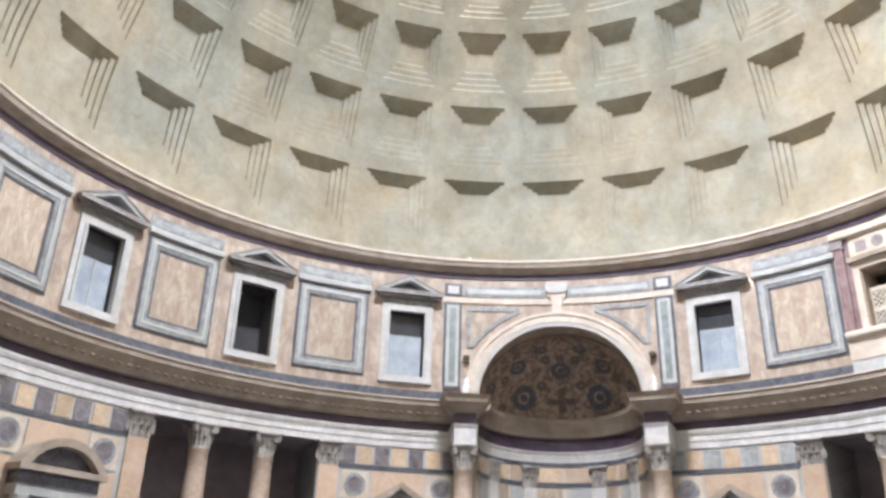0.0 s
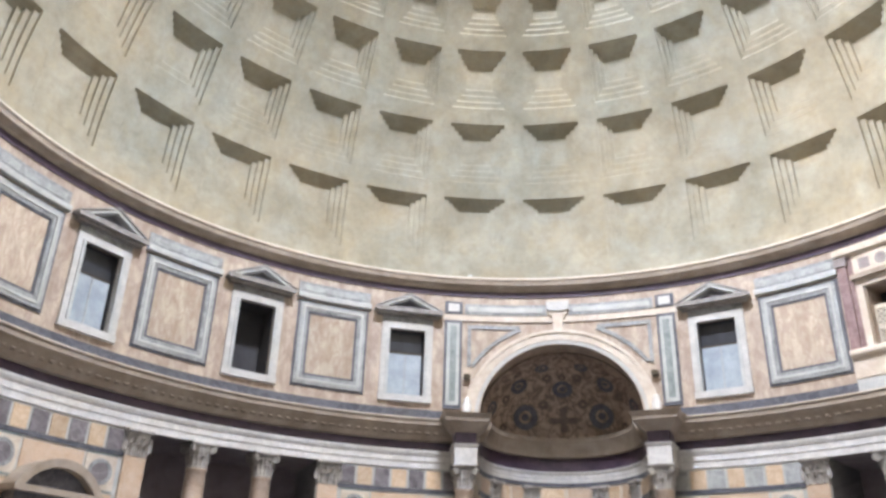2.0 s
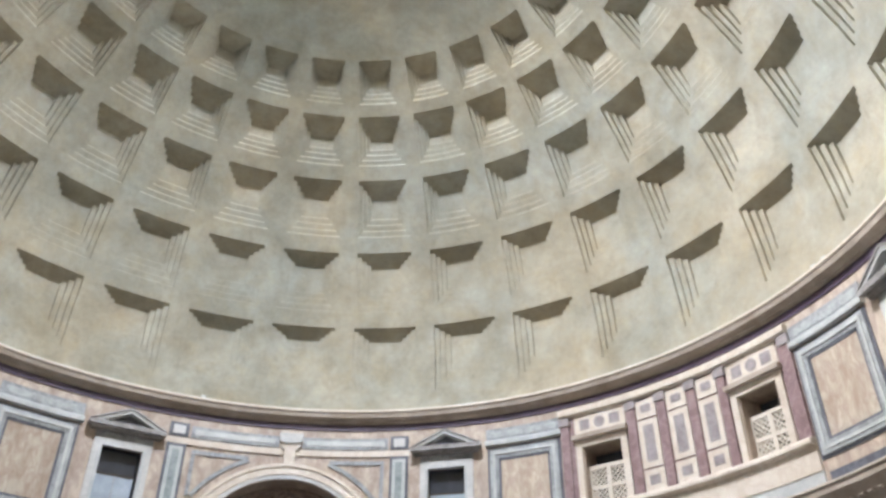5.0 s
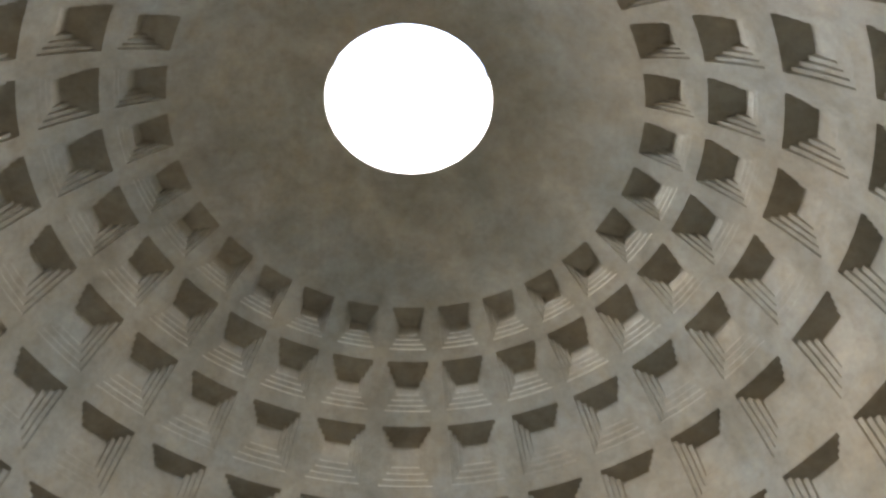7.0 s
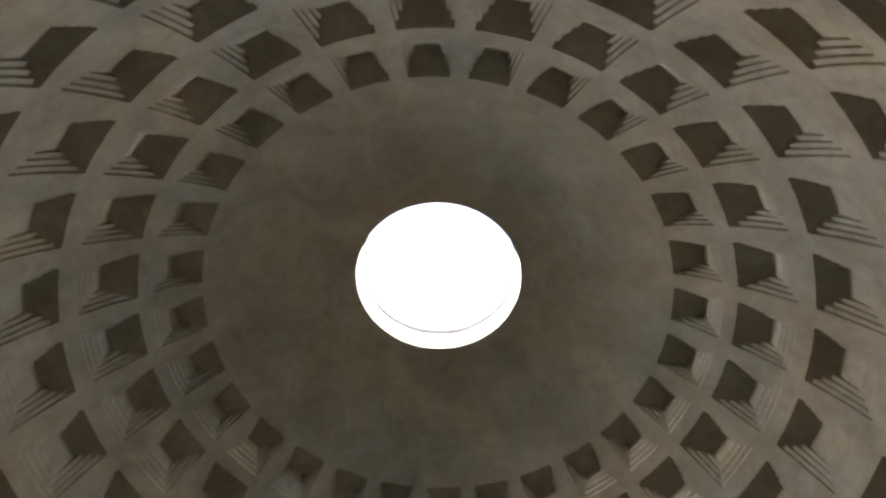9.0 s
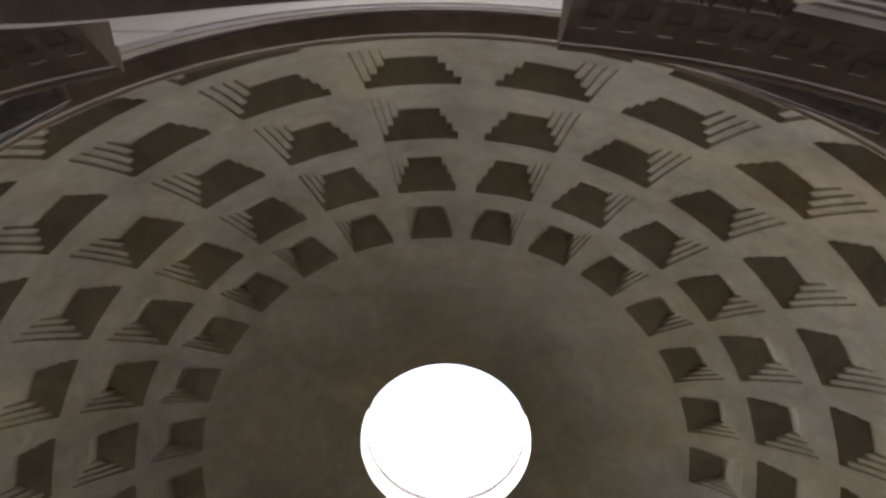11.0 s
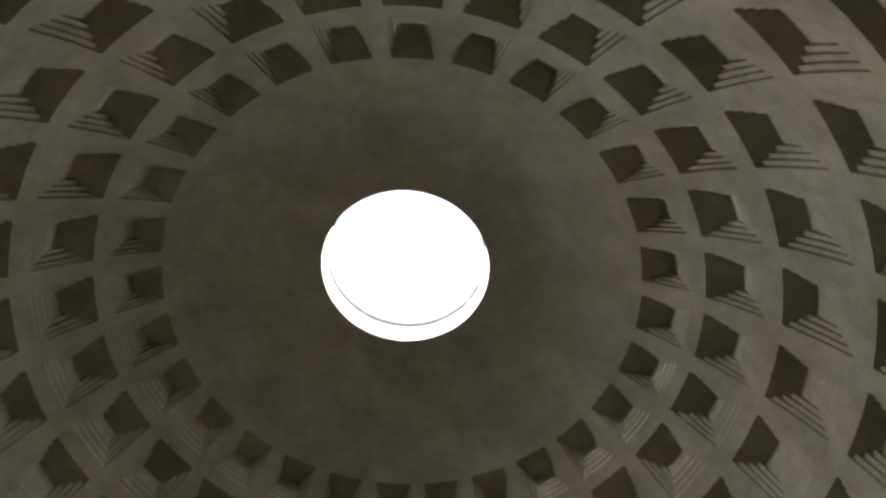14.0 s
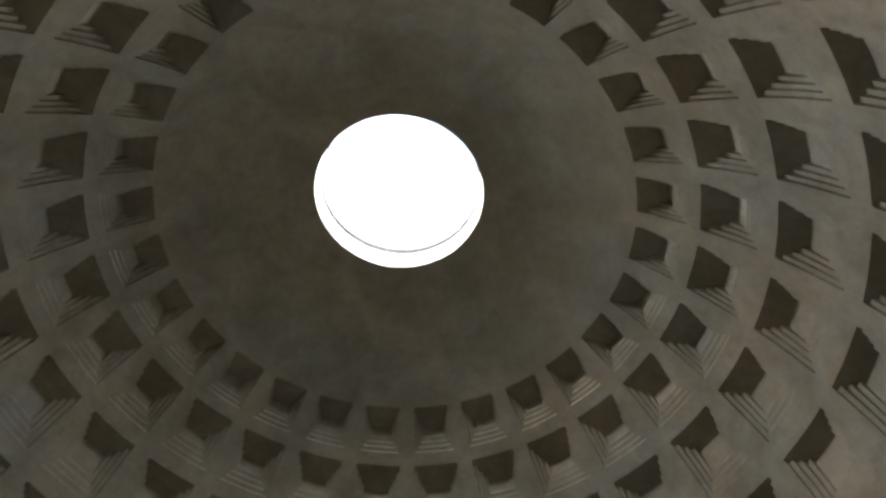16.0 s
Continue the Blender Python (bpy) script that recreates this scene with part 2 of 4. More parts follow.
def band_prism(cx, cz, ri, ro, a, r0, r1, t0=0, t1=360, n=28):
    """A flat ring or arch band on the wall at angle a, built of short wedges."""
    full = abs(t1 - t0) > 359.9
    verts = []
    sa, ca = math.sin(radians(a)), math.cos(radians(a))
    for i in range(n if full else n + 1):
        t = radians(t0 + (t1 - t0) * i / n)
        for q, r in ((ri, r0), (ro, r0), (ro, r1), (ri, r1)):
            u, z = cx + q * math.cos(t), cz + q * math.sin(t)
            verts.append((r * sa + u * ca, r * ca - u * sa, ZC + z))
    return verts, strip_faces(n, full)


DEG = 360 / (2 * math.pi * R)   # degrees of one metre along the wall

# ---- dome ----
def dome_point(e, a, r):
    e = radians(e)
    return pol(r * math.cos(e), a, r * math.sin(e))


dv, df = [], []


def patch(corners, na=1, ne=1):
    """A grid over four corners (elevation, angle, radius)."""
    base = len(dv)
    c00, c10, c11, c01 = [Vector(c) for c in corners]
    for j in range(ne + 1):
        for i in range(na + 1):
            u, v = i / na, j / ne
            dv.append(dome_point(*(c00 * (1 - u) * (1 - v) + c10 * u * (1 - v) + c11 * u * v + c01 * (1 - u) * v)))
    for j in range(ne):
        for i in range(na):
            k = base + j * (na + 1) + i
            df.append((k, k + 1, k + na + 2, k + na + 1))


step_a = 360 / N
rng = random.Random(5)
for m in range(N):
    am = m * step_a
    edges = [0.0] + [e for k in range(5) for e in (BOTS[k], TOPS[k])] + [math.degrees(math.acos(OCULUS_R / R))]
    for k in range(6):      # plain bands between the rings
        lo, hi = edges[2 * k], edges[2 * k + 1]
        patch(((lo, am - step_a / 2, R), (lo, am + step_a / 2, R), (hi, am + step_a / 2, R), (hi, am - step_a / 2, R)), 6, max(1, int((hi - lo) / 2.5)))
    for k in range(5):
        lo, hi, h = BOTS[k], TOPS[k], HALF[k] * step_a
        for s in (-1, 1):   # the half ribs beside the coffer
            patch(((lo, am + s * h, R), (lo, am + s * step_a / 2, R), (hi, am + s * step_a / 2, R), (hi, am + s * h, R)), 1, 5)
        # four receding frames; the upper edges lie close together, the lower ones far apart
        # each frame lies deeper above than below, and its upper face runs back along the fall of the light
        levels = 4
        fall = math.atan2(20.9 - R * math.sin(radians(hi)), R * math.cos(radians(hi)) + 4.1)
        drop = 1.15 * math.degrees(DEPTH[k] * math.tan(radians(hi) + fall) / R)
        sink = min(drop, 0.5 * (hi - lo)) / levels
        prev = (lo, hi, h, R, R)
        for i in range(1, levels + 1):
            dt = R + DEPTH[k] * i / levels + rng.uniform(-0.012, 0.012)
            db = R + DEPTH[k] * 0.68 * i / levels
            l0, h0, w0, b0, t0 = prev
            h1 = h0 - sink
            g = l0 + (hi - lo) * (0.007, 0.012, 0.020, 0.024, 0.026)[k]
            ring = [(l0, -1, b0, db, g), (l0, 1, b0, db, g), (h0, 1, t0, dt, h1), (h0, -1, t0, dt, h1)]
            for (e0, x0, r0, d0, g0), (e1, x1, r1, d1, g1) in zip(ring, ring[1:] + ring[:1]):
                patch(((e0, am + x0 * w0, r0), (e1, am + x1 * w0, r1), (g1, am + x1 * w0, d1), (g0, am + x0 * w0, d0)), 3, 1)

            def at(e):
                return db + (dt - db) * (e - g) / (h1 - g)
            if i < levels:
                l1, w1 = lo + (hi - lo) * 0.105 * i, h * (1 - 0.158 * i)
                patch(((g, am - w0, db), (g, am + w0, db), (l1, am + w1, at(l1)), (l1, am - w1, at(l1))), 3, 1)
                for s in (-1, 1):
                    patch(((g, am + s * w0, db), (l1, am + s * w1, at(l1)), (h1, am + s * w1, dt), (h1, am + s * w0, dt)), 1, 3)
                prev = (l1, h1, w1, at(l1), dt)
            else:
                patch(((g, am - w0, db), (g, am + w0, db), (h1, am + w0, dt), (h1, am - w0, dt)), 3, 3)
dome = obj("ceiling", dv, df, CONCRETE)
tagged(dome, "coffered concrete dome with five rings of stepped square coffers", "dome", kind="structure")

# the round opening: its wall, the thin bronze edge above it and the outer kerb
oz = math.sqrt(R * R - OCULUS_R ** 2)
oculus = thing("oculus", "round open oculus at the crown with a pale worn rim", "oculus", kind="structure")
v, f = sweep([(OCULUS_R, oz - 0.02), (OCULUS_R + 0.7, oz + 0.1), (OCULUS_R + 0.7, oz + 1.25), (OCULUS_R - 0.12, oz + 1.25)], 0, 360, 4)
obj("rim_wall", v, f, RIM, oculus)
v, f = sweep([(OCULUS_R - 0.20, oz + 1.25), (OCULUS_R + 0.7, oz + 1.25), (OCULUS_R + 0.7, oz + 1.67), (OCULUS_R - 0.18, oz + 1.67)], 0, 360, 4)
obj("bronze_edge", v, f, LEAD, oculus, "thin dark bronze edge")

# outer shell that closes the building
shell = [(24.6 * math.cos(t), 23.0 * math.sin(t)) for t in (math.acos(5.0 / 24.6) * i / 24 for i in range(25))]
inner = [(24.1 * math.cos(t), 22.5 * math.sin(t)) for t in (math.acos(5.0 / 24.1) * i / 24 for i in range(24, -1, -1))]
v, f = sweep(shell + inner, 0, 360, 6)
tagged(obj("roof_dome", v, f, CONCRETE), "plain outer shell of the concrete dome", "roof", kind="structure")
v, f = sweep([(29, -ZC), (29.5, -ZC), (29.5, 0.3), (29, 0.3)], 0, 360, 6)
tagged(obj("wall_outer", v, f, CONCRETE), "plain outer drum wall of concrete", "wall", kind="structure")
v, f = sweep([(R + 0.02, 0.02), (29.2, 0.02), (29.2, 0.4), (R + 0.02, 0.4)], 0, 360, 6)
tagged(obj("roof_ring", v, f, CONCRETE), "plain ring of roof over the drum wall", "roof", kind="structure")
v, f = sweep([(0.01, -ZC - 0.3), (29.4, -ZC - 0.3), (29.4, -ZC), (0.01, -ZC)], 0, 360, 6)
tagged(obj("floor", v, f, FLOORM), "polished marble floor of the round hall", "floor", kind="structure")

# ---- upper cornice at the springing ----
up = thing("upper_cornice", "brown stone cornice with a pale lip under the dome", "cornice", kind="structure")
v, f = sweep([(R - 0.02, -0.62), (R - 0.10, -0.60), (R - 0.16, -0.50), (R - 0.30, -0.43), (R - 0.50, -0.36), (R - 0.55, -0.12), (R + 0.1, -0.08), (R + 0.1, -0.62)], 0, 360, 1.5)
obj("moulding", v, f, CORNICE, up)
v, f = sweep([(R - 0.55, -0.117), (R - 0.62, -0.08), (R - 0.62, 0.03), (R - 0.58, 0.06), (R + 0.1, 0.06), (R + 0.1, -0.077)], 0, 360, 1.5)
obj("lip", v, f, CREAM, up, "pale top lip")
v, f = sweep([(R - 0.06, -0.96), (R + 0.1, -0.96), (R + 0.1, -0.62), (R - 0.06, -0.62)], 0, 360, 1.5)
obj("frieze", v, f, PORPHYRY, up, "dark purple frieze strip")

# ---- main entablature ----
CORN = [(RL - 0.04, -9.355), (R - 0.02, -9.355), (R - 0.06, -9.32), (R - 0.16, -9.14), (R - 0.34, -8.88), (R - 0.50, -8.64), (R - 0.54, -8.62), (R - 0.56, -8.44), (R - 0.60, -8.38), (RL + 0.1, -8.28), (RL + 0.1, -9.355)]
ARCHI = [(RL - 0.06, -10.75), (RL - 0.06, -10.42), (RL - 0.10, -10.41), (RL - 0.10, -10.09), (RL - 0.14, -10.08), (RL - 0.20, -9.91), (RL - 0.20, -9.82), (RL + 0.1, -9.80), (RL + 0.1, -10.75)]


def shifted(prof, d):
    return [(r - d if r < RL else r, z) for r, z in prof]


mod_me = None


def entablature(name, a0, a1, d=0.0, mods=True):
    global mod_me
    t = thing(name, "stone entablature with bracketed cornice, purple frieze and white architrave", "entablature", kind="structure")
    v, f = sweep(shifted(CORN, d), a0, a1)
    cor = obj("cornice", v, f, CORNICE, t)
    # added cream strip: light on the cornice's top edge, put into colour
    v, f = sweep([(R - 0.602 - d, -8.355), (R - 0.64 - d, -8.34), (R - 0.64 - d, -8.27), (R - 0.3, -8.25), (R - 0.3, -8.32)], a0, a1)
    obj("edge_moulding", v, f, CREAM, cor, "pale strip for the lit top edge of the cornice")
    v, f = sweep([(RL - 0.02 - d, -9.80), (RL + 0.1, -9.80), (RL + 0.1, -9.33), (RL - 0.02 - d, -9.33)], a0, a1)
    obj("frieze", v, f, PORPHYRY, t, "dark purple frieze")
    v, f = sweep(shifted(ARCHI, d), a0, a1)
    obj("architrave", v, f, WHITE, t, "white marble architrave")
    if mods:
        n = int((a1 - a0) / DEG / 0.47)
        for i in range(n):
            a = a0 + (a1 - a0) * (i + 0.5) / n
            if mod_me is None:
                mv, mf = [], []
                prof = [(-0.12, -0.01), (0.0, -0.02), (0.05, -0.05), (0.04, -0.09), (-0.02, -0.12), (-0.12, -0.15)]
                for x in (-0.1, 0.1):
                    mv += [(x, y, z) for y, z in prof]
                k = len(prof)
                mf = [tuple(range(k)), tuple(range(k, 2 * k))] + [(q, (q + 1) % k, k + (q + 1) % k, k + q) for q in range(k)]
                ob = obj("modillion", mv, mf, CORNICE, t)
                mod_me = ob.data
            else:
                ob = new("modillion", mod_me)
                ob.parent = t
            s, c = math.sin(radians(a)), math.cos(radians(a))
            r = R - 0.31 - d
            ob.matrix_basis = Matrix.Translation(pol(r, a, -8.94)) @ Matrix.Rotation(radians(180 - a), 4, "Z")
    return t


entablature("entablature_west", 12.2, 180 - 7.5)
entablature("entablature_east", 180 + 7.5, 360 - 12.2)
def entablature_block(a):
    """The entablature breaking forward over a free column, its mouldings returned on both sides."""
    t = thing("entablature_block", "projecting stone entablature block over a column beside the apse", "entablature", "apse entablature blocks", "structure")
    d, w = 1.35, 0.62
    def slab(name, r_of, z0, z1, mat, o0, o1, parent):
        vs = []
        for z, o in ((z0, o0), (z1, o1)):
            vs += [pol(R - d - o, a - (w + o) * DEG, z), pol(R - d - o, a + (w + o) * DEG, z), pol(RL + 0.1, a + (w + o) * DEG, z), pol(RL + 0.1, a - (w + o) * DEG, z)]
        return obj(name, vs, [(0, 1, 2, 3), (4, 5, 6, 7), (0, 1, 5, 4), (1, 2, 6, 5), (2, 3, 7, 6), (3, 0, 4, 7)], mat, parent)
    c = slab("cornice", 0, -9.08, -8.62, CORNICE, 0.05, 0.54, t)
    slab("corona", 0, -8.62, -8.42, CORNICE, 0.60, 0.64, c)
    slab("crown_moulding", 0, -8.42, -8.22, CORNICE, 0.66, 0.78, c)
    slab("frieze", 0, -9.68, -9.08, PORPHYRY, -0.02, -0.02, t)
    slab("architrave", 0, -10.75, -9.83, WHITE, 0.0, 0.02, t)
    slab("architrave_top", 0, -9.83, -9.68, WHITE, 0.06, 0.12, t)


for s in (-1, 1):
    entablature_block(s * 13.75)


def rosette(a, r, z, g, me=[]):
    """A carved square boss under the cornice: a frame with a small pointed flower in it."""
    t = thing("cornice_rosette", "square carved stone rosette under the cornice by the entrance", "rosette", "cornice rosettes")
    if not me:
        vs = [(x * q, y * q, h) for q, h in ((0.19, 0.10), (0.19, -0.05), (0.13, -0.05), (0.12, 0.02)) for x, y in ((-1, -1), (1, -1), (1, 1), (-1, 1))]
        fs = [(k * 4 + i, k * 4 + (i + 1) % 4, k * 4 + 4 + (i + 1) % 4, k * 4 + 4 + i) for k in range(3) for i in range(4)] + [(0, 1, 2, 3), (12, 13, 14, 15)]
        me.append(obj("frame", vs, fs, PEDIMENT).data)
        vs = [((0.10 if i % 2 else 0.05) * math.cos(math.pi * i / 6), (0.10 if i % 2 else 0.05) * math.sin(math.pi * i / 6), 0.018) for i in range(12)] + [(0, 0, -0.05)]
        me.append(obj("flower", vs, [(i, (i + 1) % 12, 12) for i in range(12)] + [tuple(range(12))], CORNICE).data)
        for ob in [o for o in bpy.data.objects if o.data in me]:
            bpy.data.objects.remove(ob)
    m = Matrix.Translation(pol(r, a, z)) @ Matrix.Rotation(radians(180 - a), 4, "Z") @ Matrix.Rotation(radians(55), 4, "X") @ Matrix.Scale(g, 4)
    for nm, d in zip(("frame", "flower"), me):
        ob = new(nm, d)
        ob.parent = t
        ob.matrix_basis = m


for s in (-1, 1):
    for i in range(13):
        rosette(180 + s * (8.4 + 1.24 * i), R - 0.12, -9.17, 0.8)

# ---- attic wall with real window openings ----
WIN_W, WIN_LO, WIN_HI = 2.02, -6.98, -3.25
hw = WIN_W / 2 * DEG
attic = thing("wall_attic", "attic wall faced with pink beige marble", "wall", kind="structure")
wins = [j for j in range(1, 16) if j != 8]
v, f = sweep([(R, WIN_HI), (R + 1.4, WIN_HI), (R + 1.4, 0.0), (R, 0.0)], 14, 346)
obj("upper_band", v, f, PINK, attic)
v, f = sweep([(R, -8.49), (R + 1.4, -8.49), (R + 1.4, WIN_LO), (R, WIN_LO)], 14, 171)
obj("lower_band", v, f, PINK, attic)
v, f = sweep([(R, -8.49), (R + 1.4, -8.49), (R + 1.4, WIN_LO), (R, WIN_LO)], 189, 346)
obj("lower_band", v, f, PINK, attic)
ends = [14] + [x for j in wins for x in (j * STEP - hw, j * STEP + hw)] + [346]
for i in range(0, len(ends), 2):
    a0, a1 = ends[i], ends[i + 1]
    if a0 < 180 < a1:       # beside the entrance arch
        for p, q in ((a0, 171), (189, a1)):
            v, f = sweep([(R, WIN_LO), (R + 1.4, WIN_LO), (R + 1.4, WIN_HI), (R, WIN_HI)], p, q)
            obj("pier", v, f, PINK, attic)
    else:
        v, f = sweep([(R, WIN_LO), (R + 1.4, WIN_LO), (R + 1.4, WIN_HI), (R, WIN_HI)], a0, a1)
        obj("pier", v, f, PINK, attic)
for a0, a1 in ((15.4, 40), (74, 168), (192, 344.6)):
    arc("base_band", R - 0.05, R + 0.1, a0, a1, -8.20, -7.70, DARKBLUE, attic, "slate blue base band")


def spandrel_wall(a, half, cz, rad, top, name, label, mat):
    """Wall over a round arch: curved outline cut away below the arch."""
    t = thing(name, label, "wall", kind="structure")
    n = 28
    us = [-half + 2 * half * i / n for i in range(n + 1)] + [-rad, rad]
    verts = []
    us = sorted(us)
    for u in us:
        z = cz + math.sqrt(max(0, rad * rad - u * u)) if abs(u) < rad - 1e-6 else -8.49
        for r, h in ((R, z), (R, top), (R + 1.4, top), (R + 1.4, z)):
            verts.append(pol(r, a + u * DEG, h))
    v, f = verts, strip_faces(len(us) - 1, False)
    obj("arch_wall", v, f, mat, t)
    return t


def arch_band(a, cz, ri, ro, r0, r1, mat, parent, name, n=36, label=""):
    verts = []
    for i in range(n + 1):
        t = math.pi * i / n
        for q, r in ((ri, r0), (ro, r0), (ro, r1), (ri, r1)):
            verts.append(pol(r, a + q * math.cos(t) * DEG, cz + q * math.sin(t)))
    return obj(name, verts, strip_faces(n, False), mat, parent, label)


APSE_R, ARCH_R, ARCH_Z = 4.4, 4.5, -8.25
sw = spandrel_wall(0, 14 / DEG, ARCH_Z, ARCH_R, 0.0, "wall_apse_arch", "attic wall over the round apse arch", PINK)
arch_band(0, ARCH_Z, ARCH_R, ARCH_R + 0.22, R - 0.10, R + 0.3, FRAME, sw, "inner_fascia", label="pale marble inner band of the arch")
arch_band(0, ARCH_Z, ARCH_R + 0.22, ARCH_R + 0.62, R - 0.14, R + 0.3, CREAM, sw, "archivolt", label="cream marble arch band")
arch_band(0, ARCH_Z, ARCH_R + 0.62, ARCH_R + 0.80, R - 0.2, R + 0.3, CREAM, sw, "outer_moulding", label="cream outer moulding")
ENTRY_Z = -10.9
ew = spandrel_wall(180, 9 / DEG, ENTRY_Z, 2.82, 0.0, "wall_entrance_arch", "pale marble attic wall over the entrance arch", CLEAN)
arch_band(180, ENTRY_Z, 2.82, 3.1, R - 0.06, R + 0.3, CLEAN, ew, "archivolt")
for z0, z1, d, mat in ((-4.2, -2.6, 0.02, PEDIMENT), (-2.6, -1.1, 0.035, CORNICE)):
    arc("facing_band", R - d, R + 0.05, 164.5, 195.5, z0, z1, mat, ew, "grey and brown marble facing band")
for a0, a1 in ((163.6, 170.98), (189.02, 196.4)):
    arc("pale_facing", R - 0.02, R + 0.05, a0, a1, -8.4, -4.2, CLEAN, ew)

# ---- window and panel units of the attic ----
def window_parts(a, pane=True):
    t = thing("window_1", "attic window with white marble frame under a small grey pediment", "window", "attic windows", "structure")
    w, fr = WIN_W / 2, 0.42
    for s in (-1, 1):
        v, f = prism([(s * w, WIN_LO), (s * (w + fr), WIN_LO), (s * (w + fr), WIN_HI), (s * w, WIN_HI)], a, R - 0.16, R + 0.1)
        obj("jamb", v, f, FRAME, t, "white marble jamb")
        v, f = prism([(s * (w - 0.02), WIN_LO), (s * (w + 0.14), WIN_LO), (s * (w + 0.14), WIN_HI), (s * (w - 0.02), WIN_HI)], a, R - 0.22, R - 0.157)
        obj("jamb_bead", v, f, PALEGREY, t)
    v, f = prism([(-w - fr, WIN_HI), (w + fr, WIN_HI), (w + fr, WIN_HI + 0.36), (-w - fr, WIN_HI + 0.36)], a, R - 0.165, R + 0.1)
    obj("lintel", v, f, FRAME, t)
    v, f = prism([(-w - fr - 0.03, WIN_LO - 0.36), (w + fr + 0.03, WIN_LO - 0.36), (w + fr + 0.03, WIN_LO), (-w - fr - 0.03, WIN_LO)], a, R - 0.20, R + 0.1)
    obj("window_sill", v, f, FRAME, t)
    v, f = prism([(-w - fr, WIN_HI + 0.36), (w + fr, WIN_HI + 0.36), (w + fr, WIN_HI + 0.82), (-w - fr, WIN_HI + 0.82)], a, R - 0.12, R + 0.1)
    obj("frieze", v, f, GREYBLUE, t, "blue grey frieze")
    b = WIN_HI + 0.82
    ped = obj("pediment", *prism([(-1.84, b + 0.28), (1.84, b + 0.28), (0, b + 1.10)], a, R - 0.20, R + 0.1), GREYBLUE, t, "grey marble pediment")
    v, f = prism([(-1.72, b - 0.10), (1.72, b - 0.10), (1.78, b + 0.06), (-1.78, b + 0.06)], a, R - 0.36, R + 0.1)
    obj("under_moulding", v, f, PEDIMENT, ped)
    v, f = prism([(-1.86, b + 0.06), (1.86, b + 0.06), (1.94, b + 0.16), (1.92, b + 0.30), (-1.92, b + 0.30), (-1.94, b + 0.16)], a, R - 0.60, R + 0.1)
    obj("bed_moulding", v, f, PEDIMENT, ped, "dark weathered cornice of the pediment")
    for s in (-1, 1):
        v, f = prism([(s * 1.9, b + 0.28), (s * 1.35, b + 0.28), (0, b + 0.92), (0, b + 1.18)], a, R - 0.56, R + 0.1)
        obj("raking_moulding", v, f, PALEGREY, ped)
        v, f = prism([(s * 1.9, b + 0.302), (s * 1.72, b + 0.302), (0, b + 1.10), (0, b + 1.22)], a, R - 0.62, R - 0.565)
        obj("raking_edge", v, f, PEDIMENT, ped)
    v, f = prism([(-1.0, b + 0.34), (1.0, b + 0.34), (0, b + 0.84)], a, R - 0.215, R - 0.19)
    obj("tympanum", v, f, DARKBLUE, ped)
    # near-black back and linings put the opening's shade into the colour
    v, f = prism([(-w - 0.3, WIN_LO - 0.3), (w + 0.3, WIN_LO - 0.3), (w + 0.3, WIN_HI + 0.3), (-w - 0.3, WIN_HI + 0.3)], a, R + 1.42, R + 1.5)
    obj("recess_back", v, f, RECESS_SHADE, t)
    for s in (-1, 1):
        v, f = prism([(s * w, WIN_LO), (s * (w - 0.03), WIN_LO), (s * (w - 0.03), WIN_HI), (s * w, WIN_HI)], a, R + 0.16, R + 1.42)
        obj("dark_lining", v, f, RECESS_SHADE, t)
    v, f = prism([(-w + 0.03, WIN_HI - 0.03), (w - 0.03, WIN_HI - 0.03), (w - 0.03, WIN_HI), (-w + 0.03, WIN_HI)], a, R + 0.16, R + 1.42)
    obj("dark_lining", v, f, RECESS_SHADE, t)
    if pane:
        mid = WIN_LO + 2.42
        obj("pane", *prism([(-w + 0.03, WIN_LO), (w - 0.10, WIN_LO), (w - 0.10, mid), (-w + 0.03, mid)], a, R + 0.30, R + 0.34), PANE, t, "dusty blue grey lower pane")
        obj("pane", *prism([(-w + 0.03, mid + 0.08), (w - 0.10, mid + 0.08), (w - 0.10, WIN_HI - 0.04), (-w + 0.03, WIN_HI - 0.04)], a, R + 0.36, R + 0.40), GLASS_DARK, t, "dark upper pane")
        obj("window_frame", *prism([(-w + 0.03, mid), (w - 0.10, mid), (w - 0.10, mid + 0.08), (-w + 0.03, mid + 0.08)], a, R + 0.27, R + 0.42), BRONZE, t)
        obj("glazing_bar", *prism([(-0.03, WIN_LO), (0.03, WIN_LO), (0.03, mid), (-0.03, mid)], a, R + 0.275, R + 0.298), MIDGREY, t)
    return t


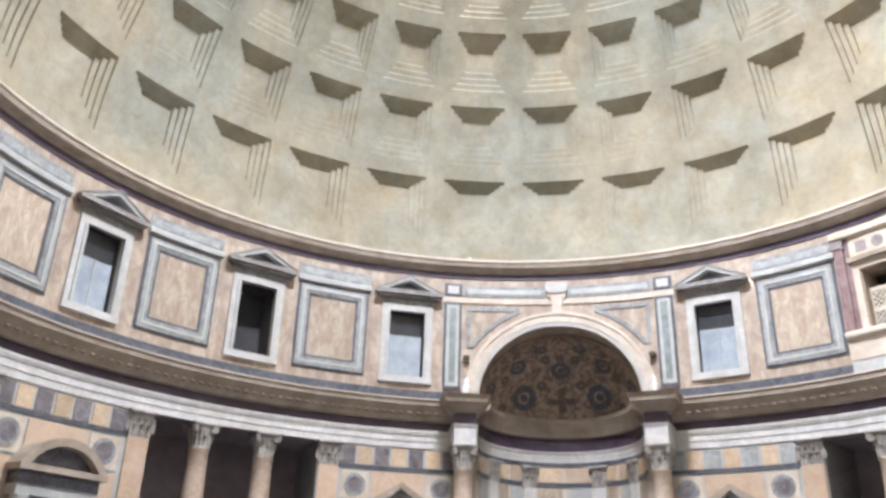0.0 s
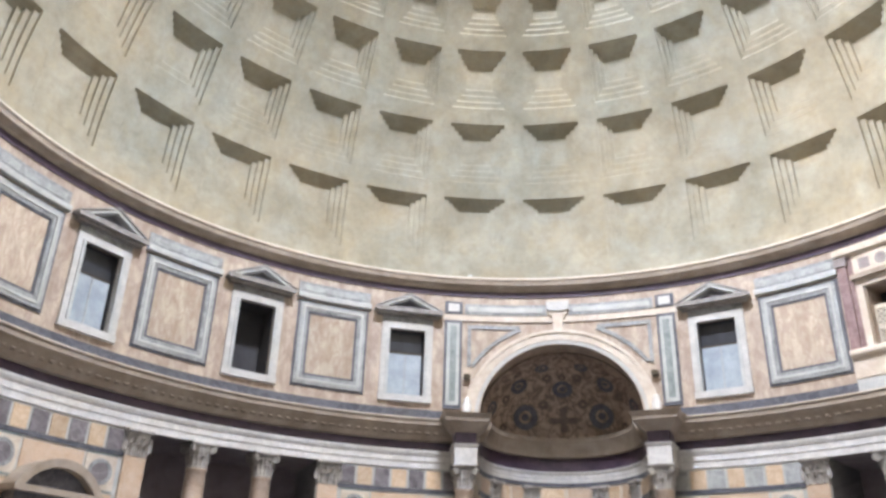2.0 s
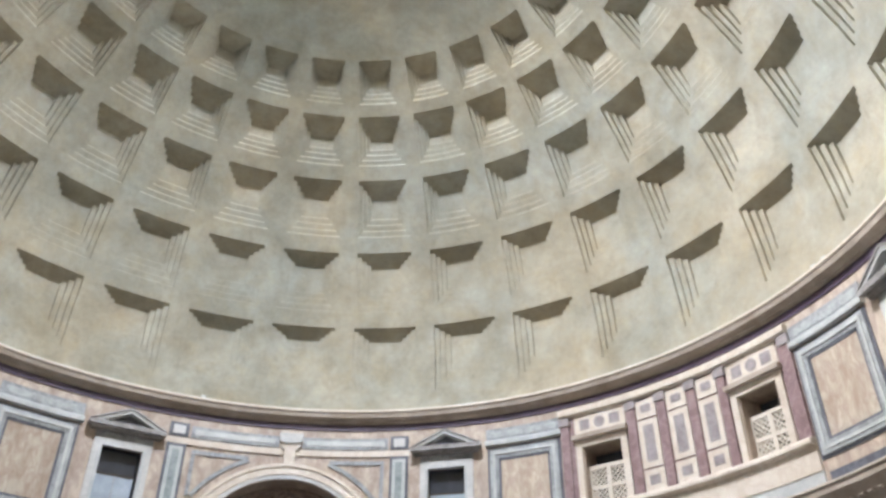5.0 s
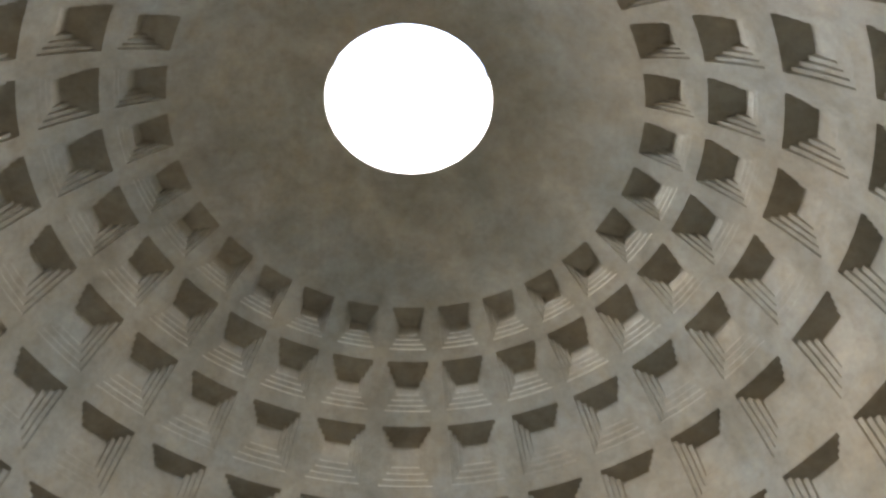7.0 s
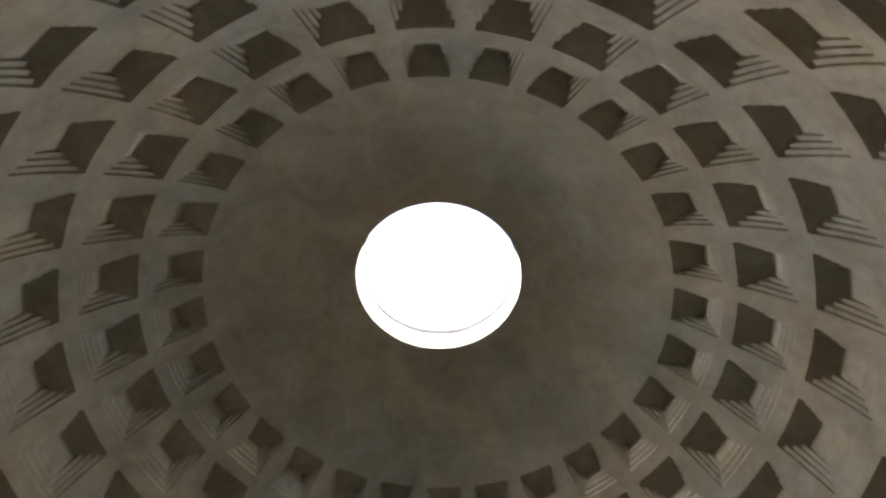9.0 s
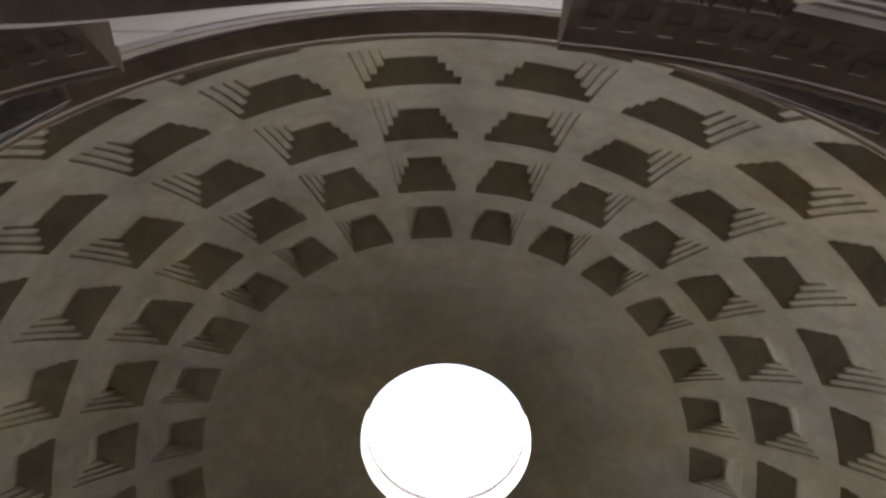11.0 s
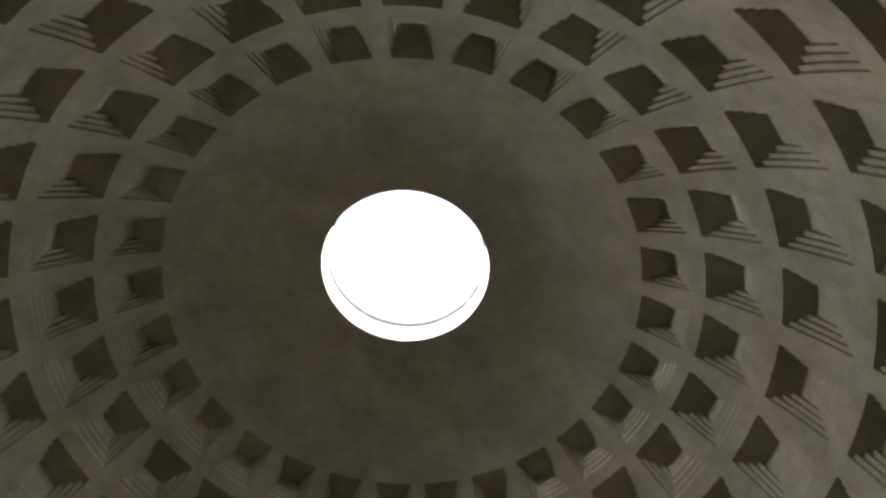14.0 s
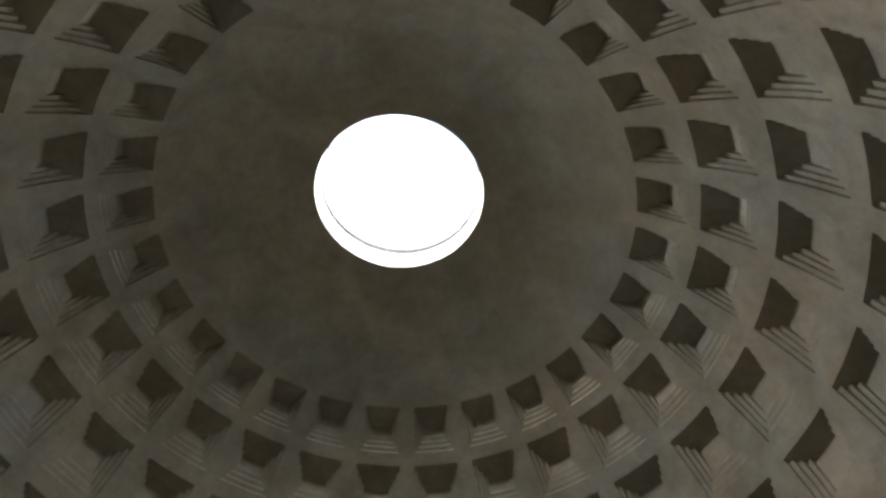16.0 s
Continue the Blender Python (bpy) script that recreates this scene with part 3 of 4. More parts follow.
def grille_window(a):
    t = thing("window_2", "attic window with a cream frame and pale stone lattice grille", "window", "grille windows", "structure")
    w, fr = WIN_W / 2 + 0.05, 0.34
    lo, hi = WIN_LO + 0.75, WIN_HI
    for s in (-1, 1):
        v, f = prism([(s * w, lo), (s * (w + fr), lo), (s * (w + fr), hi), (s * w, hi)], a, R - 0.18, R + 0.1)
        obj("jamb", v, f, CREAM, t)
    v, f = prism([(-w - fr, hi), (w + fr, hi), (w + fr, hi + 0.36), (-w - fr, hi + 0.36)], a, R - 0.19, R + 0.1)
    obj("lintel", v, f, CREAM, t)
    v, f = prism([(-w - fr - 0.1, hi + 0.36), (w + fr + 0.1, hi + 0.36), (w + fr + 0.1, hi + 0.58), (-w - fr - 0.1, hi + 0.58)], a, R - 0.42, R + 0.1)
    obj("hood", v, f, CORNICE, t)
    v, f = prism([(-w - fr, hi + 0.58), (w + fr, hi + 0.58), (w + fr, hi + 1.7), (-w - fr, hi + 1.7)], a, R - 0.12, R + 0.1)
    fr_ob = obj("frieze_panel", v, f, CREAM, t, "cream panel with three dark insets")
    for k, x in enumerate((-0.82, 0, 0.82)):
        if k == 1:
            v, f = band_prism(x, hi + 1.14, 0.02, 0.30, a, R - 0.14, R - 0.118, 0, 360, 14)
            obj("roundel", v, f, TAUPE, fr_ob)
        else:
            v, f = prism([(x - 0.27, hi + 0.87), (x + 0.27, hi + 0.87), (x + 0.27, hi + 1.41), (x - 0.27, hi + 1.41)], a, R - 0.14, R - 0.118)
            obj("inset", v, f, TAUPE, fr_ob)
    # near-black back: the shade behind the lattice, put into its colour
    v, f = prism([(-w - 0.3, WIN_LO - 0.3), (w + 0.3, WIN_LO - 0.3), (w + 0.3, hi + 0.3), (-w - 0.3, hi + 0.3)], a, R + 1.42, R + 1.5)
    obj("recess_back", v, f, RECESS_SHADE, t)
    v, f = prism([(-w + 0.03, WIN_LO), (w + 0.05, WIN_LO), (w + 0.05, lo), (-w - 0.05, lo)], a, R - 0.02, R + 0.9)
    obj("apron", v, f, CREAM, t)
    # lattice: heavy mullions, crossbar and diagonal slats
    bars = []
    top = hi - 0.95
    for x in (-w, -0.02, w):
        bars.append(prism([(x - 0.11, lo), (x + 0.11, lo), (x + 0.11, top), (x - 0.11, top)], a, R + 0.42, R + 0.6))
    for z in (lo + 0.1, (lo + top) / 2, top):
        bars.append(prism([(-w, z - 0.09), (w, z - 0.09), (w, z + 0.09), (-w, z + 0.09)], a, R + 0.43, R + 0.59))
    obj("mullion_frame", *join(bars), GRILLE, t, "pale stone mullions")
    for x0, x1 in ((-w, 0), (0, w)):
        for z0, z1 in ((lo + 0.1, (lo + top) / 2), ((lo + top) / 2, top)):
            sl = []
            wd, ht = x1 - x0, z1 - z0
            for i in range(-4, 5):
                for s in (1, -1):
                    o = []
                    for p in (0, 1):
                        u = (i / 4 * wd + (p * ht)) if s == 1 else (wd - i / 4 * wd - p * ht)
                        o.append((u, p * ht))
                    (ua, za), (ub, zb) = o
                    # clip to the opening
                    t0, t1 = 0.0, 1.0
                    du = ub - ua
                    lo_t, hi_t = sorted(((0 - ua) / du, (wd - ua) / du))
                    t0, t1 = max(t0, lo_t), min(t1, hi_t)
                    if t1 - t0 < 0.08:
                        continue
                    pa, pb = (x0 + ua + du * t0, z0 + ht * t0), (x0 + ua + du * t1, z0 + ht * t1)
                    sl.append(prism([(pa[0] - 0.045, pa[1]), (pa[0] + 0.045, pa[1]), (pb[0] + 0.045, pb[1]), (pb[0] - 0.045, pb[1])], a, R + 0.47 + 0.02 * s, R + 0.54 + 0.02 * s))
            obj("lattice", *join(sl), GRILLE, t)
    return t


def wall_panel(a):
    t = thing("wall_panel", "veined rose marble panel in nested white and blue grey borders", "wall panel", "attic panels")
    w, lo, hi = 2.0, -7.18, -2.44
    d = DEG

    def border(name, w0, w1, l0, l1, h0, h1, r, mat):
        v, f = join([sweep([(r, x0), (R + 0.05, x0), (R + 0.05, x1), (r, x1)], a + p * d, a + q * d) for p, q, x0, x1 in
                     ((-w0, -w1, l0, h0), (w1, w0, l0, h0), (-w1, w1, l0, l1), (-w1, w1, h1, h0))])
        return obj(name, v, f, mat, t)
    border("outer_strip", w, w - 0.13, lo, lo + 0.13, hi, hi - 0.13, R - 0.05, DARKBLUE)
    border("grey_border", w - 0.13, w - 0.29, lo + 0.13, lo + 0.29, hi - 0.13, hi - 0.29, R - 0.12, MIDGREY)
    border("white_border", w - 0.29, w - 0.42, lo + 0.29, lo + 0.42, hi - 0.29, hi - 0.42, R - 0.16, PALEGREY)
    border("bead", w - 0.42, w - 0.60, lo + 0.42, lo + 0.60, hi - 0.42, hi - 0.60, R - 0.11, GREYBLUE)
    border("inner_strip", w - 0.60, w - 0.72, lo + 0.60, lo + 0.72, hi - 0.60, hi - 0.72, R - 0.07, DARKBLUE)
    arc("slab", R - 0.04, R + 0.05, a - (w - 0.72) * d, a + (w - 0.72) * d, lo + 0.72, hi - 0.72, ROSE, t, "veined rose marble slab")
    arc("header", R - 0.06, R + 0.05, a - (w + 0.06) * d, a + (w + 0.06) * d, -2.06, -1.38, GREYBLUE, t, "grey marble header")
    arc("header_inset", R - 0.08, R - 0.055, a - (w - 0.18) * d, a + (w - 0.18) * d, -1.90, -1.54, MIDGREY, t)
    arc("header_moulding", R - 0.22, R + 0.05, a - (w + 0.10) * d, a + (w + 0.10) * d, -2.36, -2.06, PALEGREY, t, "", 1.5, 0.04)
    return t


w0 = window_parts(STEP * 1)
dark = window_parts(STEP * 14, pane=False)
dark["label"] = "attic window with white marble frame, its opening quite dark"
for j in (4, 5, 6, 7, 9, 10, 11, 12, 13, 15):
    copy_thing(w0, Matrix.Rotation(radians(-(j - 1) * STEP), 4, "Z"))
for j in (2, 3):
    grille_window(STEP * j)
p0 = wall_panel(STEP * 1.5)
for j in (3, 4, 5, 6, 9, 10, 11, 12, 13, 14):
    copy_thing(p0, Matrix.Rotation(radians(-(j - 1) * STEP), 4, "Z"))

# restored ancient stretch: dark red pilasters and pale panels
rest = thing("wall_restored", "restored attic stretch with dark red pilasters and cream panels", "wall", kind="structure")
A0, A1 = 39.2, 73.3
for a0, a1 in ((A0, 45 - (WIN_W / 2 + 0.39) * DEG), (45 + (WIN_W / 2 + 0.39) * DEG, 67.5 - (WIN_W / 2 + 0.39) * DEG), (67.5 + (WIN_W / 2 + 0.39) * DEG, A1)):
    arc("ground_slab", R - 0.03, R + 0.05, a0, a1, -6.2, -1.55, ROUGE, rest)
arc("entablature", R - 0.30, R + 0.05, A0, A1, -1.55, -1.12, CREAM, rest, "cream moulding", 1.5, 0.08)
arc("plinth", R - 0.10, R + 0.05, A0, A1, -7.55, -6.55, CREAM, rest, "cream plinth")
arc("plinth_edge", R - 0.34, R + 0.05, A0, A1, -6.55, -6.2, CREAM, rest, "", 1.5, 0.1)
arc("base_band", R - 0.06, R + 0.05, A0, A1, -8.15, -7.55, PALEGREY, rest)
pil_a = [39.9, 49.6, 54.0, 58.5, 62.9, 72.6]
for a in pil_a:
    p = arc("pilaster", R - 0.14, R, a - 0.62, a + 0.62, -6.2, -2.0, ROUGE, rest, "dark red marble pilaster")
    arc("capital", R - 0.2, R - 0.02, a - 0.8, a + 0.8, -2.0, -1.56, TAUPE, p)
for a0, a1 in zip(pil_a[1:4], pil_a[2:5]):
    c, h = (a0 + a1) / 2, 1.42
    for z0, z1, ins in ((-6.15, -5.15, TAUPE), (-5.05, -2.7, TAUPE), (-2.6, -1.65, TAUPE)):
        q = arc("cream_panel", R - 0.09, R - 0.02, c - h, c + h, z0, z1, CREAM, rest)
        arc("inset", R - 0.11, R - 0.085, c - h * 0.5, c + h * 0.5, z0 + 0.28, z1 - 0.28, ins, q)

# ---- the wall round the apse arch ----
fit = thing("arch_surround", "grey and white marble pilasters and panels round the apse arch", "wall panel")
for s in (-1, 1):
    def sd(u0, u1):
        return sorted((s * u0 * DEG, s * u1 * DEG))
    a0, a1 = sd(5.42, 6.42)
    p = arc("pilaster", R - 0.10, R + 0.05, a0, a1, -7.55, -2.45, DARKBLUE, fit, "blue grey marble pilaster strip")
    a0, a1 = sd(5.56, 6.28)
    arc("white_edge", R - 0.13, R - 0.09, a0, a1, -7.35, -2.62, PALEGREY, p)
    a0, a1 = sd(5.74, 6.10)
    arc("green_inset", R - 0.15, R - 0.125, a0, a1, -7.15, -2.8, GREEN, p)
    a0, a1 = sd(5.42, 6.42)
    b = arc("block", R - 0.10, R + 0.05, a0, a1, -2.05, -1.32, DARKBLUE, fit)
    a0, a1 = sd(5.6, 6.24)
    arc("white_inset", R - 0.14, R - 0.09, a0, a1, -1.92, -1.46, WHITE, b)
    a0, a1 = sd(0.62, 5.28)
    h = arc("long_panel", R - 0.07, R + 0.05, a0, a1, -2.05, -1.40, GREYBLUE, fit, "blue grey marble strip")
    a0, a1 = sd(0.85, 5.1)
    arc("inset", R - 0.10, R - 0.065, a0, a1, -1.88, -1.58, PALEGREY, h)
    a0, a1 = sd(0.0, 6.5)
    arc("string_course", R - 0.09, R + 0.05, a0 + (0.002 if s > 0 else 0), a1, -2.45, -2.12, CREAM, fit)
    # spandrel triangle with a blue grey border following the arch
    vs, n = [], 14
    for i in range(n + 1):
        t = math.radians(33.5 + 35 * i / n)
        for q, r in ((5.66, R - 0.07), (5.88, R - 0.07), (5.88, R + 0.02), (5.66, R + 0.02)):
            vs.append(pol(r, s * q * math.cos(t) * DEG, min(ARCH_Z + q * math.sin(t), -2.72)))
    sp = obj("spandrel_border", vs, strip_faces(n, False), GREYBLUE, fit)
    a0, a1 = sd(2.15, 5.1)
    arc("spandrel_top", R - 0.073, R + 0.02, a0, a1, -2.9, -2.68, GREYBLUE, sp)
    a0, a1 = sd(4.9, 5.1)
    arc("spandrel_side", R - 0.076, R + 0.02, a0, a1, -5.1, -2.9, GREYBLUE, sp)
    # small white finial at the foot of the arch
    fv, ff = sweep([(0.0001, 0), (0.36, 0), (0.34, 0.25), (0.22, 0.55), (0.27, 0.85), (0.16, 1.05), (0.19, 1.2), (0.0001, 1.36)], 0, 360, 30)
    x, y, z = pol(R - 0.3, s * 5.1 * DEG, -8.26)
    o = obj("finial", [(p[0] + x, p[1] + y, p[2] - ZC + z) for p in fv], ff, WHITE, None, smooth=True)
    tagged(o, "small white marble ornament on the cornice beside the arch", "ornament", "arch ornaments")
key = obj("keystone", *prism([(-0.24, -3.1), (0.24, -3.1), (0.30, -2.2), (0.5, -2.05), (0.58, -1.15), (-0.58, -1.15), (-0.5, -2.05), (-0.30, -2.2)], 0, R - 0.24, R), CREAM, fit, "carved cream keystone")
obj("scroll", *prism([(-0.58, -1.75), (-0.3, -1.85), (0.3, -1.85), (0.58, -1.75), (0.64, -1.3), (-0.64, -1.3)], 0, R - 0.34, R - 0.24), FRAME, key)

# ---- apse ----
apse = thing("wall_apse", "curved apse wall with marble panels and gold mosaic half dome", "apse", kind="structure")
CY = R + 0.35


def apol(r, a, z):
    a = radians(a)
    return (r * math.sin(a), CY + r * math.cos(a), ZC + z)


def asweep(profile, a0, a1, step=4):
    n = max(1, math.ceil((a1 - a0) / step))
    verts, faces, k = [], [], len(profile)
    for i in range(n + 1):
        verts += [apol(r, a0 + (a1 - a0) * i / n, z) for r, z in profile]
    for i in range(n):
        for q in range(k):
            w = (q + 1) % k
            faces.append((i * k + q, i * k + w, (i + 1) * k + w, (i + 1) * k + q))
    faces += [tuple(range(k)), tuple(range(n * k, n * k + k))]
    return verts, faces


def ashift(prof, d=0.0):
    return [((r - RL) * 0.72 + APSE_R - d if r < RL else APSE_R + 0.1, z) for r, z in prof]


obj("lower_wall", *asweep([(APSE_R, -ZC), (APSE_R + 0.4, -ZC), (APSE_R + 0.4, -8.0), (APSE_R, -8.0)], -92, 92), CREAM, apse)
obj("cornice", *asweep([(r, -9.12 + (z + 9.355) * 1.08) for r, z in ashift(CORN)], -92, 92), CORNICE, apse)
obj("frieze", *asweep([(APSE_R - 0.03, -9.88), (APSE_R + 0.1, -9.88), (APSE_R + 0.1, -9.12), (APSE_R - 0.03, -9.12)], -92, 92), PORPHYRY, apse)
obj("architrave", *asweep([(r, -10.5 + (z + 10.75) * 0.65) for r, z in ashift(ARCHI)], -92, 92), WHITE, apse)
obj("dark_strip", *asweep([(APSE_R - 0.05, -10.74), (APSE_R + 0.1, -10.74), (APSE_R + 0.1, -10.52), (APSE_R - 0.05, -10.52)], -92, 92), DARKBLUE, apse)
# half dome
def bowl(r, a, z):
    """A point of the half dome, set back behind the deep reveal of the arch."""
    a = radians(a)
    x = 1.05 * r * math.sin(a)
    return (x, CY + 0.93 - 0.50 * (x / 4.6) ** 2 + 0.80 * r * math.cos(a), ZC + z)


hv, hf = [], []
na, ne = 40, 14
for j in range(ne + 1):
    e = math.pi / 2 * j / ne
    for i in range(na + 1):
        hv.append(bowl(APSE_R * math.cos(e) + 0.001, -90 + 180 * i / na, ARCH_Z + APSE_R * math.sin(e)))
for j in range(ne):
    for i in range(na):
        k = j * (na + 1) + i
        hf.append((k, k + 1, k + na + 2, k + na + 1))
hd = obj("half_dome", hv, hf, MOSAIC, apse, "gold brown mosaic half dome", True)
arch_band(0, ARCH_Z, APSE_R + 0.06, ARCH_R + 0.2, R - 0.06, R + 1.36, PINK, apse, "reveal", label="brown pink stone reveal of the arch")


def half_dome_point(e, a, lift=0.03):
    e = radians(e)
    r = APSE_R - lift
    return bowl(r * math.cos(e), a, ARCH_Z + r * math.sin(e))


def dome_ring(e0, a0, ri, ro, n=18):
    """A ring laid on the half dome about a point; sizes in degrees."""
    vs, fs = [], []
    ca = math.cos(radians(e0))
    for i in range(n):
        t = 2 * math.pi * i / n
        for q in (ri, ro):
            vs.append(half_dome_point(e0 + q * math.sin(t), a0 + q * math.cos(t) / ca, 0.05))
    for i in range(n):
        j = (i + 1) % n
        fs.append((2 * i, 2 * i + 1, 2 * j + 1, 2 * j))
    return vs, fs


for e0, a0, q in ((19, -31, 10), (19, 31, 10), (44, 0, 7.5), (43, -48, 7), (43, 48, 7), (20, -68, 6), (20, 68, 6), (64, -34, 5), (64, 34, 5)):
    rr = obj("roundel", *dome_ring(e0, a0, q * 0.5, q), MOSAIC_BLUE, hd, "dark blue mosaic roundel")
    obj("centre", *dome_ring(e0, a0, 0.2, q * 0.3), MOSAIC_BLUE, rr)
for e0, a0, q in ((30, -17, 4), (30, 17, 4), (30, -55, 4), (30, 55, 4), (54, -19, 4), (54, 19, 4), (8, -50, 3.5), (8, 50, 3.5), (55, 0, 3), (26, 0, 3), (52, -62, 3.5), (52, 62, 3.5)):
    obj("small_roundel", *dome_ring(e0, a0, q * 0.25, q), MOSAIC_DARK, hd)
for pts in (((9, -2.6), (9, 2.6), (27, 2.6), (27, -2.6)), ((15, -11), (15, 11), (20, 11), (20, -11))):
    obj("cross_bar", [half_dome_point(e, a, 0.06) for e, a in pts], [(0, 1, 2, 3)], MOSAIC_DARK, hd)
# marble panels on the apse wall
for z0, z1, mats in ((-11.6, -10.85, (ORANGE, YELLOW)), (-13.9, -11.95, (PALEGREY, ROSE)), (-17.5, -14.1, (ROSE, PALEGREY))):
    for i in range(8):
        a0 = -88 + 22 * i
        obj("marble_panel", *asweep([(APSE_R - 0.04, z0), (APSE_R + 0.1, z0), (APSE_R + 0.1, z1), (APSE_R - 0.04, z1)], a0 + 1.6, a0 + 20.4), mats[i % 2], apse)
obj("dark_strip", *asweep([(APSE_R - 0.05, -11.9), (APSE_R + 0.1, -11.9), (APSE_R + 0.1, -11.65), (APSE_R - 0.05, -11.65)], -92, 92), DARKBLUE, apse)


# flat pilasters with capitals on the apse wall
def apse_pilaster(a):
    t = thing("apse_pilaster", "flat pale marble pilaster with a dark carved capital in the apse", "pilaster", "apse pilasters")
    obj("shaft", *asweep([(APSE_R - 0.12, -ZC), (APSE_R + 0.05, -ZC), (APSE_R + 0.05, -11.9), (APSE_R - 0.12, -11.9)], a - 5, a + 5), WHITE, t)
    ps = [asweep([(APSE_R - 0.14, -11.9), (APSE_R + 0.05, -11.9), (APSE_R + 0.05, -10.9), (APSE_R - 0.24, -10.9), (APSE_R - 0.16, -11.3)], a - 6, a + 6)]
    leaves = []
    sa, ca = math.sin(radians(a)), math.cos(radians(a))
    for n, z0, h in ((2, -11.85, 0.5), (3, -11.6, 0.6)):
        for i in range(n):
            u = (i - (n - 1) / 2) * 0.32
            vs, fs = leaf(0.34, h, 0.45, 0.0, 0, 0)
            leaves.append(([((APSE_R - 0.15 - y) * sa + (u + x) * ca, CY + (APSE_R - 0.15 - y) * ca - (u + x) * sa, ZC + z0 + z) for x, y, z in vs], fs))
    cap = obj("capital", *join(ps), CAPITAL, t, "carved grey capital")
    for lf in leaves:
        obj("leaf", *lf, CAPITAL, cap)
    obj("abacus", *asweep([(APSE_R - 0.32, -10.9), (APSE_R + 0.05, -10.9), (APSE_R + 0.05, -10.757), (APSE_R - 0.32, -10.757)], a - 7.5, a + 7.5), CAPITAL, cap)


ENTRANCE_PILASTERS = []


# ---- columns ----
def lathe(profile, seg=28):
    vs, fs, k = [], [], len(profile)
    for i in range(seg):
        t = 2 * math.pi * i / seg
        vs += [(r * math.cos(t), r * math.sin(t), z) for r, z in profile]
    for i in range(seg):
        j = (i + 1) % seg
        fs += [(i * k + q, i * k + q + 1, j * k + q + 1, j * k + q) for q in range(k - 1)]
    fs += [tuple(i * k for i in range(seg)), tuple(i * k + k - 1 for i in range(seg))]
    return vs, fs


def leaf(w, h, lean, base_r, z0, ang):
    """One acanthus leaf: a ribbed strip that stands on the bell and curls over at the tip."""
    vs, fs = [], []
    rows = [(0, 0, 1.0), (0.3, 0.02, 1.15), (0.6, 0.06, 1.05), (0.85, 0.16, 0.8), (1.0, 0.30, 0.55), (0.93, 0.40, 0.35)]
    for zf, out, wf in rows:
        for u in (-1, -0.5, 0, 0.5, 1):
            r = base_r + out * lean + (0.05 if u == 0 else 0.0) - 0.02 * abs(u)
            x, y = u * w * wf / 2, r
            vs.append((x * math.cos(ang) - y * math.sin(ang), x * math.sin(ang) + y * math.cos(ang), z0 + zf * h))
    for j in range(len(rows) - 1):
        for i in range(4):
            k = j * 5 + i
            fs.append((k, k + 1, k + 6, k + 5))
    return vs, fs


def capital_pieces(rad, h):
    """The bell of a capital, then its leaves and corner scrolls."""
    ps = [lathe([(rad, 0), (rad * 1.07, 0.04), (rad, 0.08), (rad * 0.98, h * 0.5), (rad * 1.12, h * 0.8), (rad * 1.3, h * 0.9)], 20)]
    for row, (n, z, lh, off) in enumerate(((8, 0.08, h * 0.40, 0), (8, h * 0.20, h * 0.52, math.pi / 8))):
        for i in range(n):
            ps.append(leaf(rad * 0.74, lh, rad * 0.9, rad * 1.0, z, off + 2 * math.pi * i / n))
    for i in range(4):      # corner volutes
        t = math.pi / 4 + math.pi / 2 * i
        vs, fs = lathe([(0.001, -0.07), (0.15 * h, -0.07), (0.15 * h, 0.07), (0.001, 0.07)], 12)
        m = Matrix.Rotation(t, 4, "Z") @ Matrix.Translation((rad * 1.48, 0, h * 0.76)) @ Matrix.Rotation(math.pi / 2, 4, "X")
        ps.append(([tuple(m @ Vector(q)) for q in vs], fs))
    return ps


def abacus_mesh(rad, h):
    outline = []
    for i in range(4):
        t = math.pi / 2 * i
        c, s = math.cos(t), math.sin(t)
        for x, y in ((1.38, -1.52), (1.22, -0.7), (1.14, 0), (1.22, 0.7), (1.38, 1.52)):
            outline.append(((x * c - y * s) * rad, (x * s + y * c) * rad))
    n = len(outline)
    vs = [(x * q, y * q, z) for z, q in ((h * 0.89, 0.93), (h * 0.94, 1.0), (h, 1.0)) for x, y in outline]
    fs = [tuple(range(n)), tuple(range(2 * n, 3 * n))]
    for k in range(2):
        fs += [(k * n + i, k * n + (i + 1) % n, k * n + n + (i + 1) % n, k * n + n + i) for i in range(n)]
    return vs, fs


def column(rad=0.54):
    """A column from the floor to the architrave, base at its own origin."""
    H = ZC - 10.75
    ch = 1.18
    t = thing("column", "veined marble column with a weathered Corinthian capital", "column", "hall columns")
    obj("base", *lathe([(rad * 1.4, 0), (rad * 1.4, 0.18), (rad * 1.34, 0.2), (rad * 1.38, 0.3), (rad * 1.2, 0.42), (rad * 1.25, 0.5), (rad * 1.05, 0.6)]), WHITE, t, smooth=False)
    obj("shaft", *lathe([(rad * 1.0, 0.6), (rad * 1.0, 3.2), (rad * 0.97, 5.2), (rad * 0.90, 7.4), (rad * 0.86, H - ch - 0.1), (rad * 0.93, H - ch - 0.06), (rad * 0.93, H - ch)], 32), SHAFT, t, "veined marble shaft", True)
    pieces = [([(x, y, z + H - ch) for x, y, z in v], f) for v, f in capital_pieces(rad * 0.9, ch)]
    cap = obj("capital", *pieces[0], CAPITAL, t, "weathered carved capital")
    for i, pc in enumerate(pieces[1:]):
        obj("leaf" if i < 16 else "volute", *pc, CAPITAL, cap)
    v, f = abacus_mesh(rad * 0.9, ch)
    obj("abacus", [(x, y, z + H - ch) for x, y, z in v], f, CAPITAL, cap)
    return t


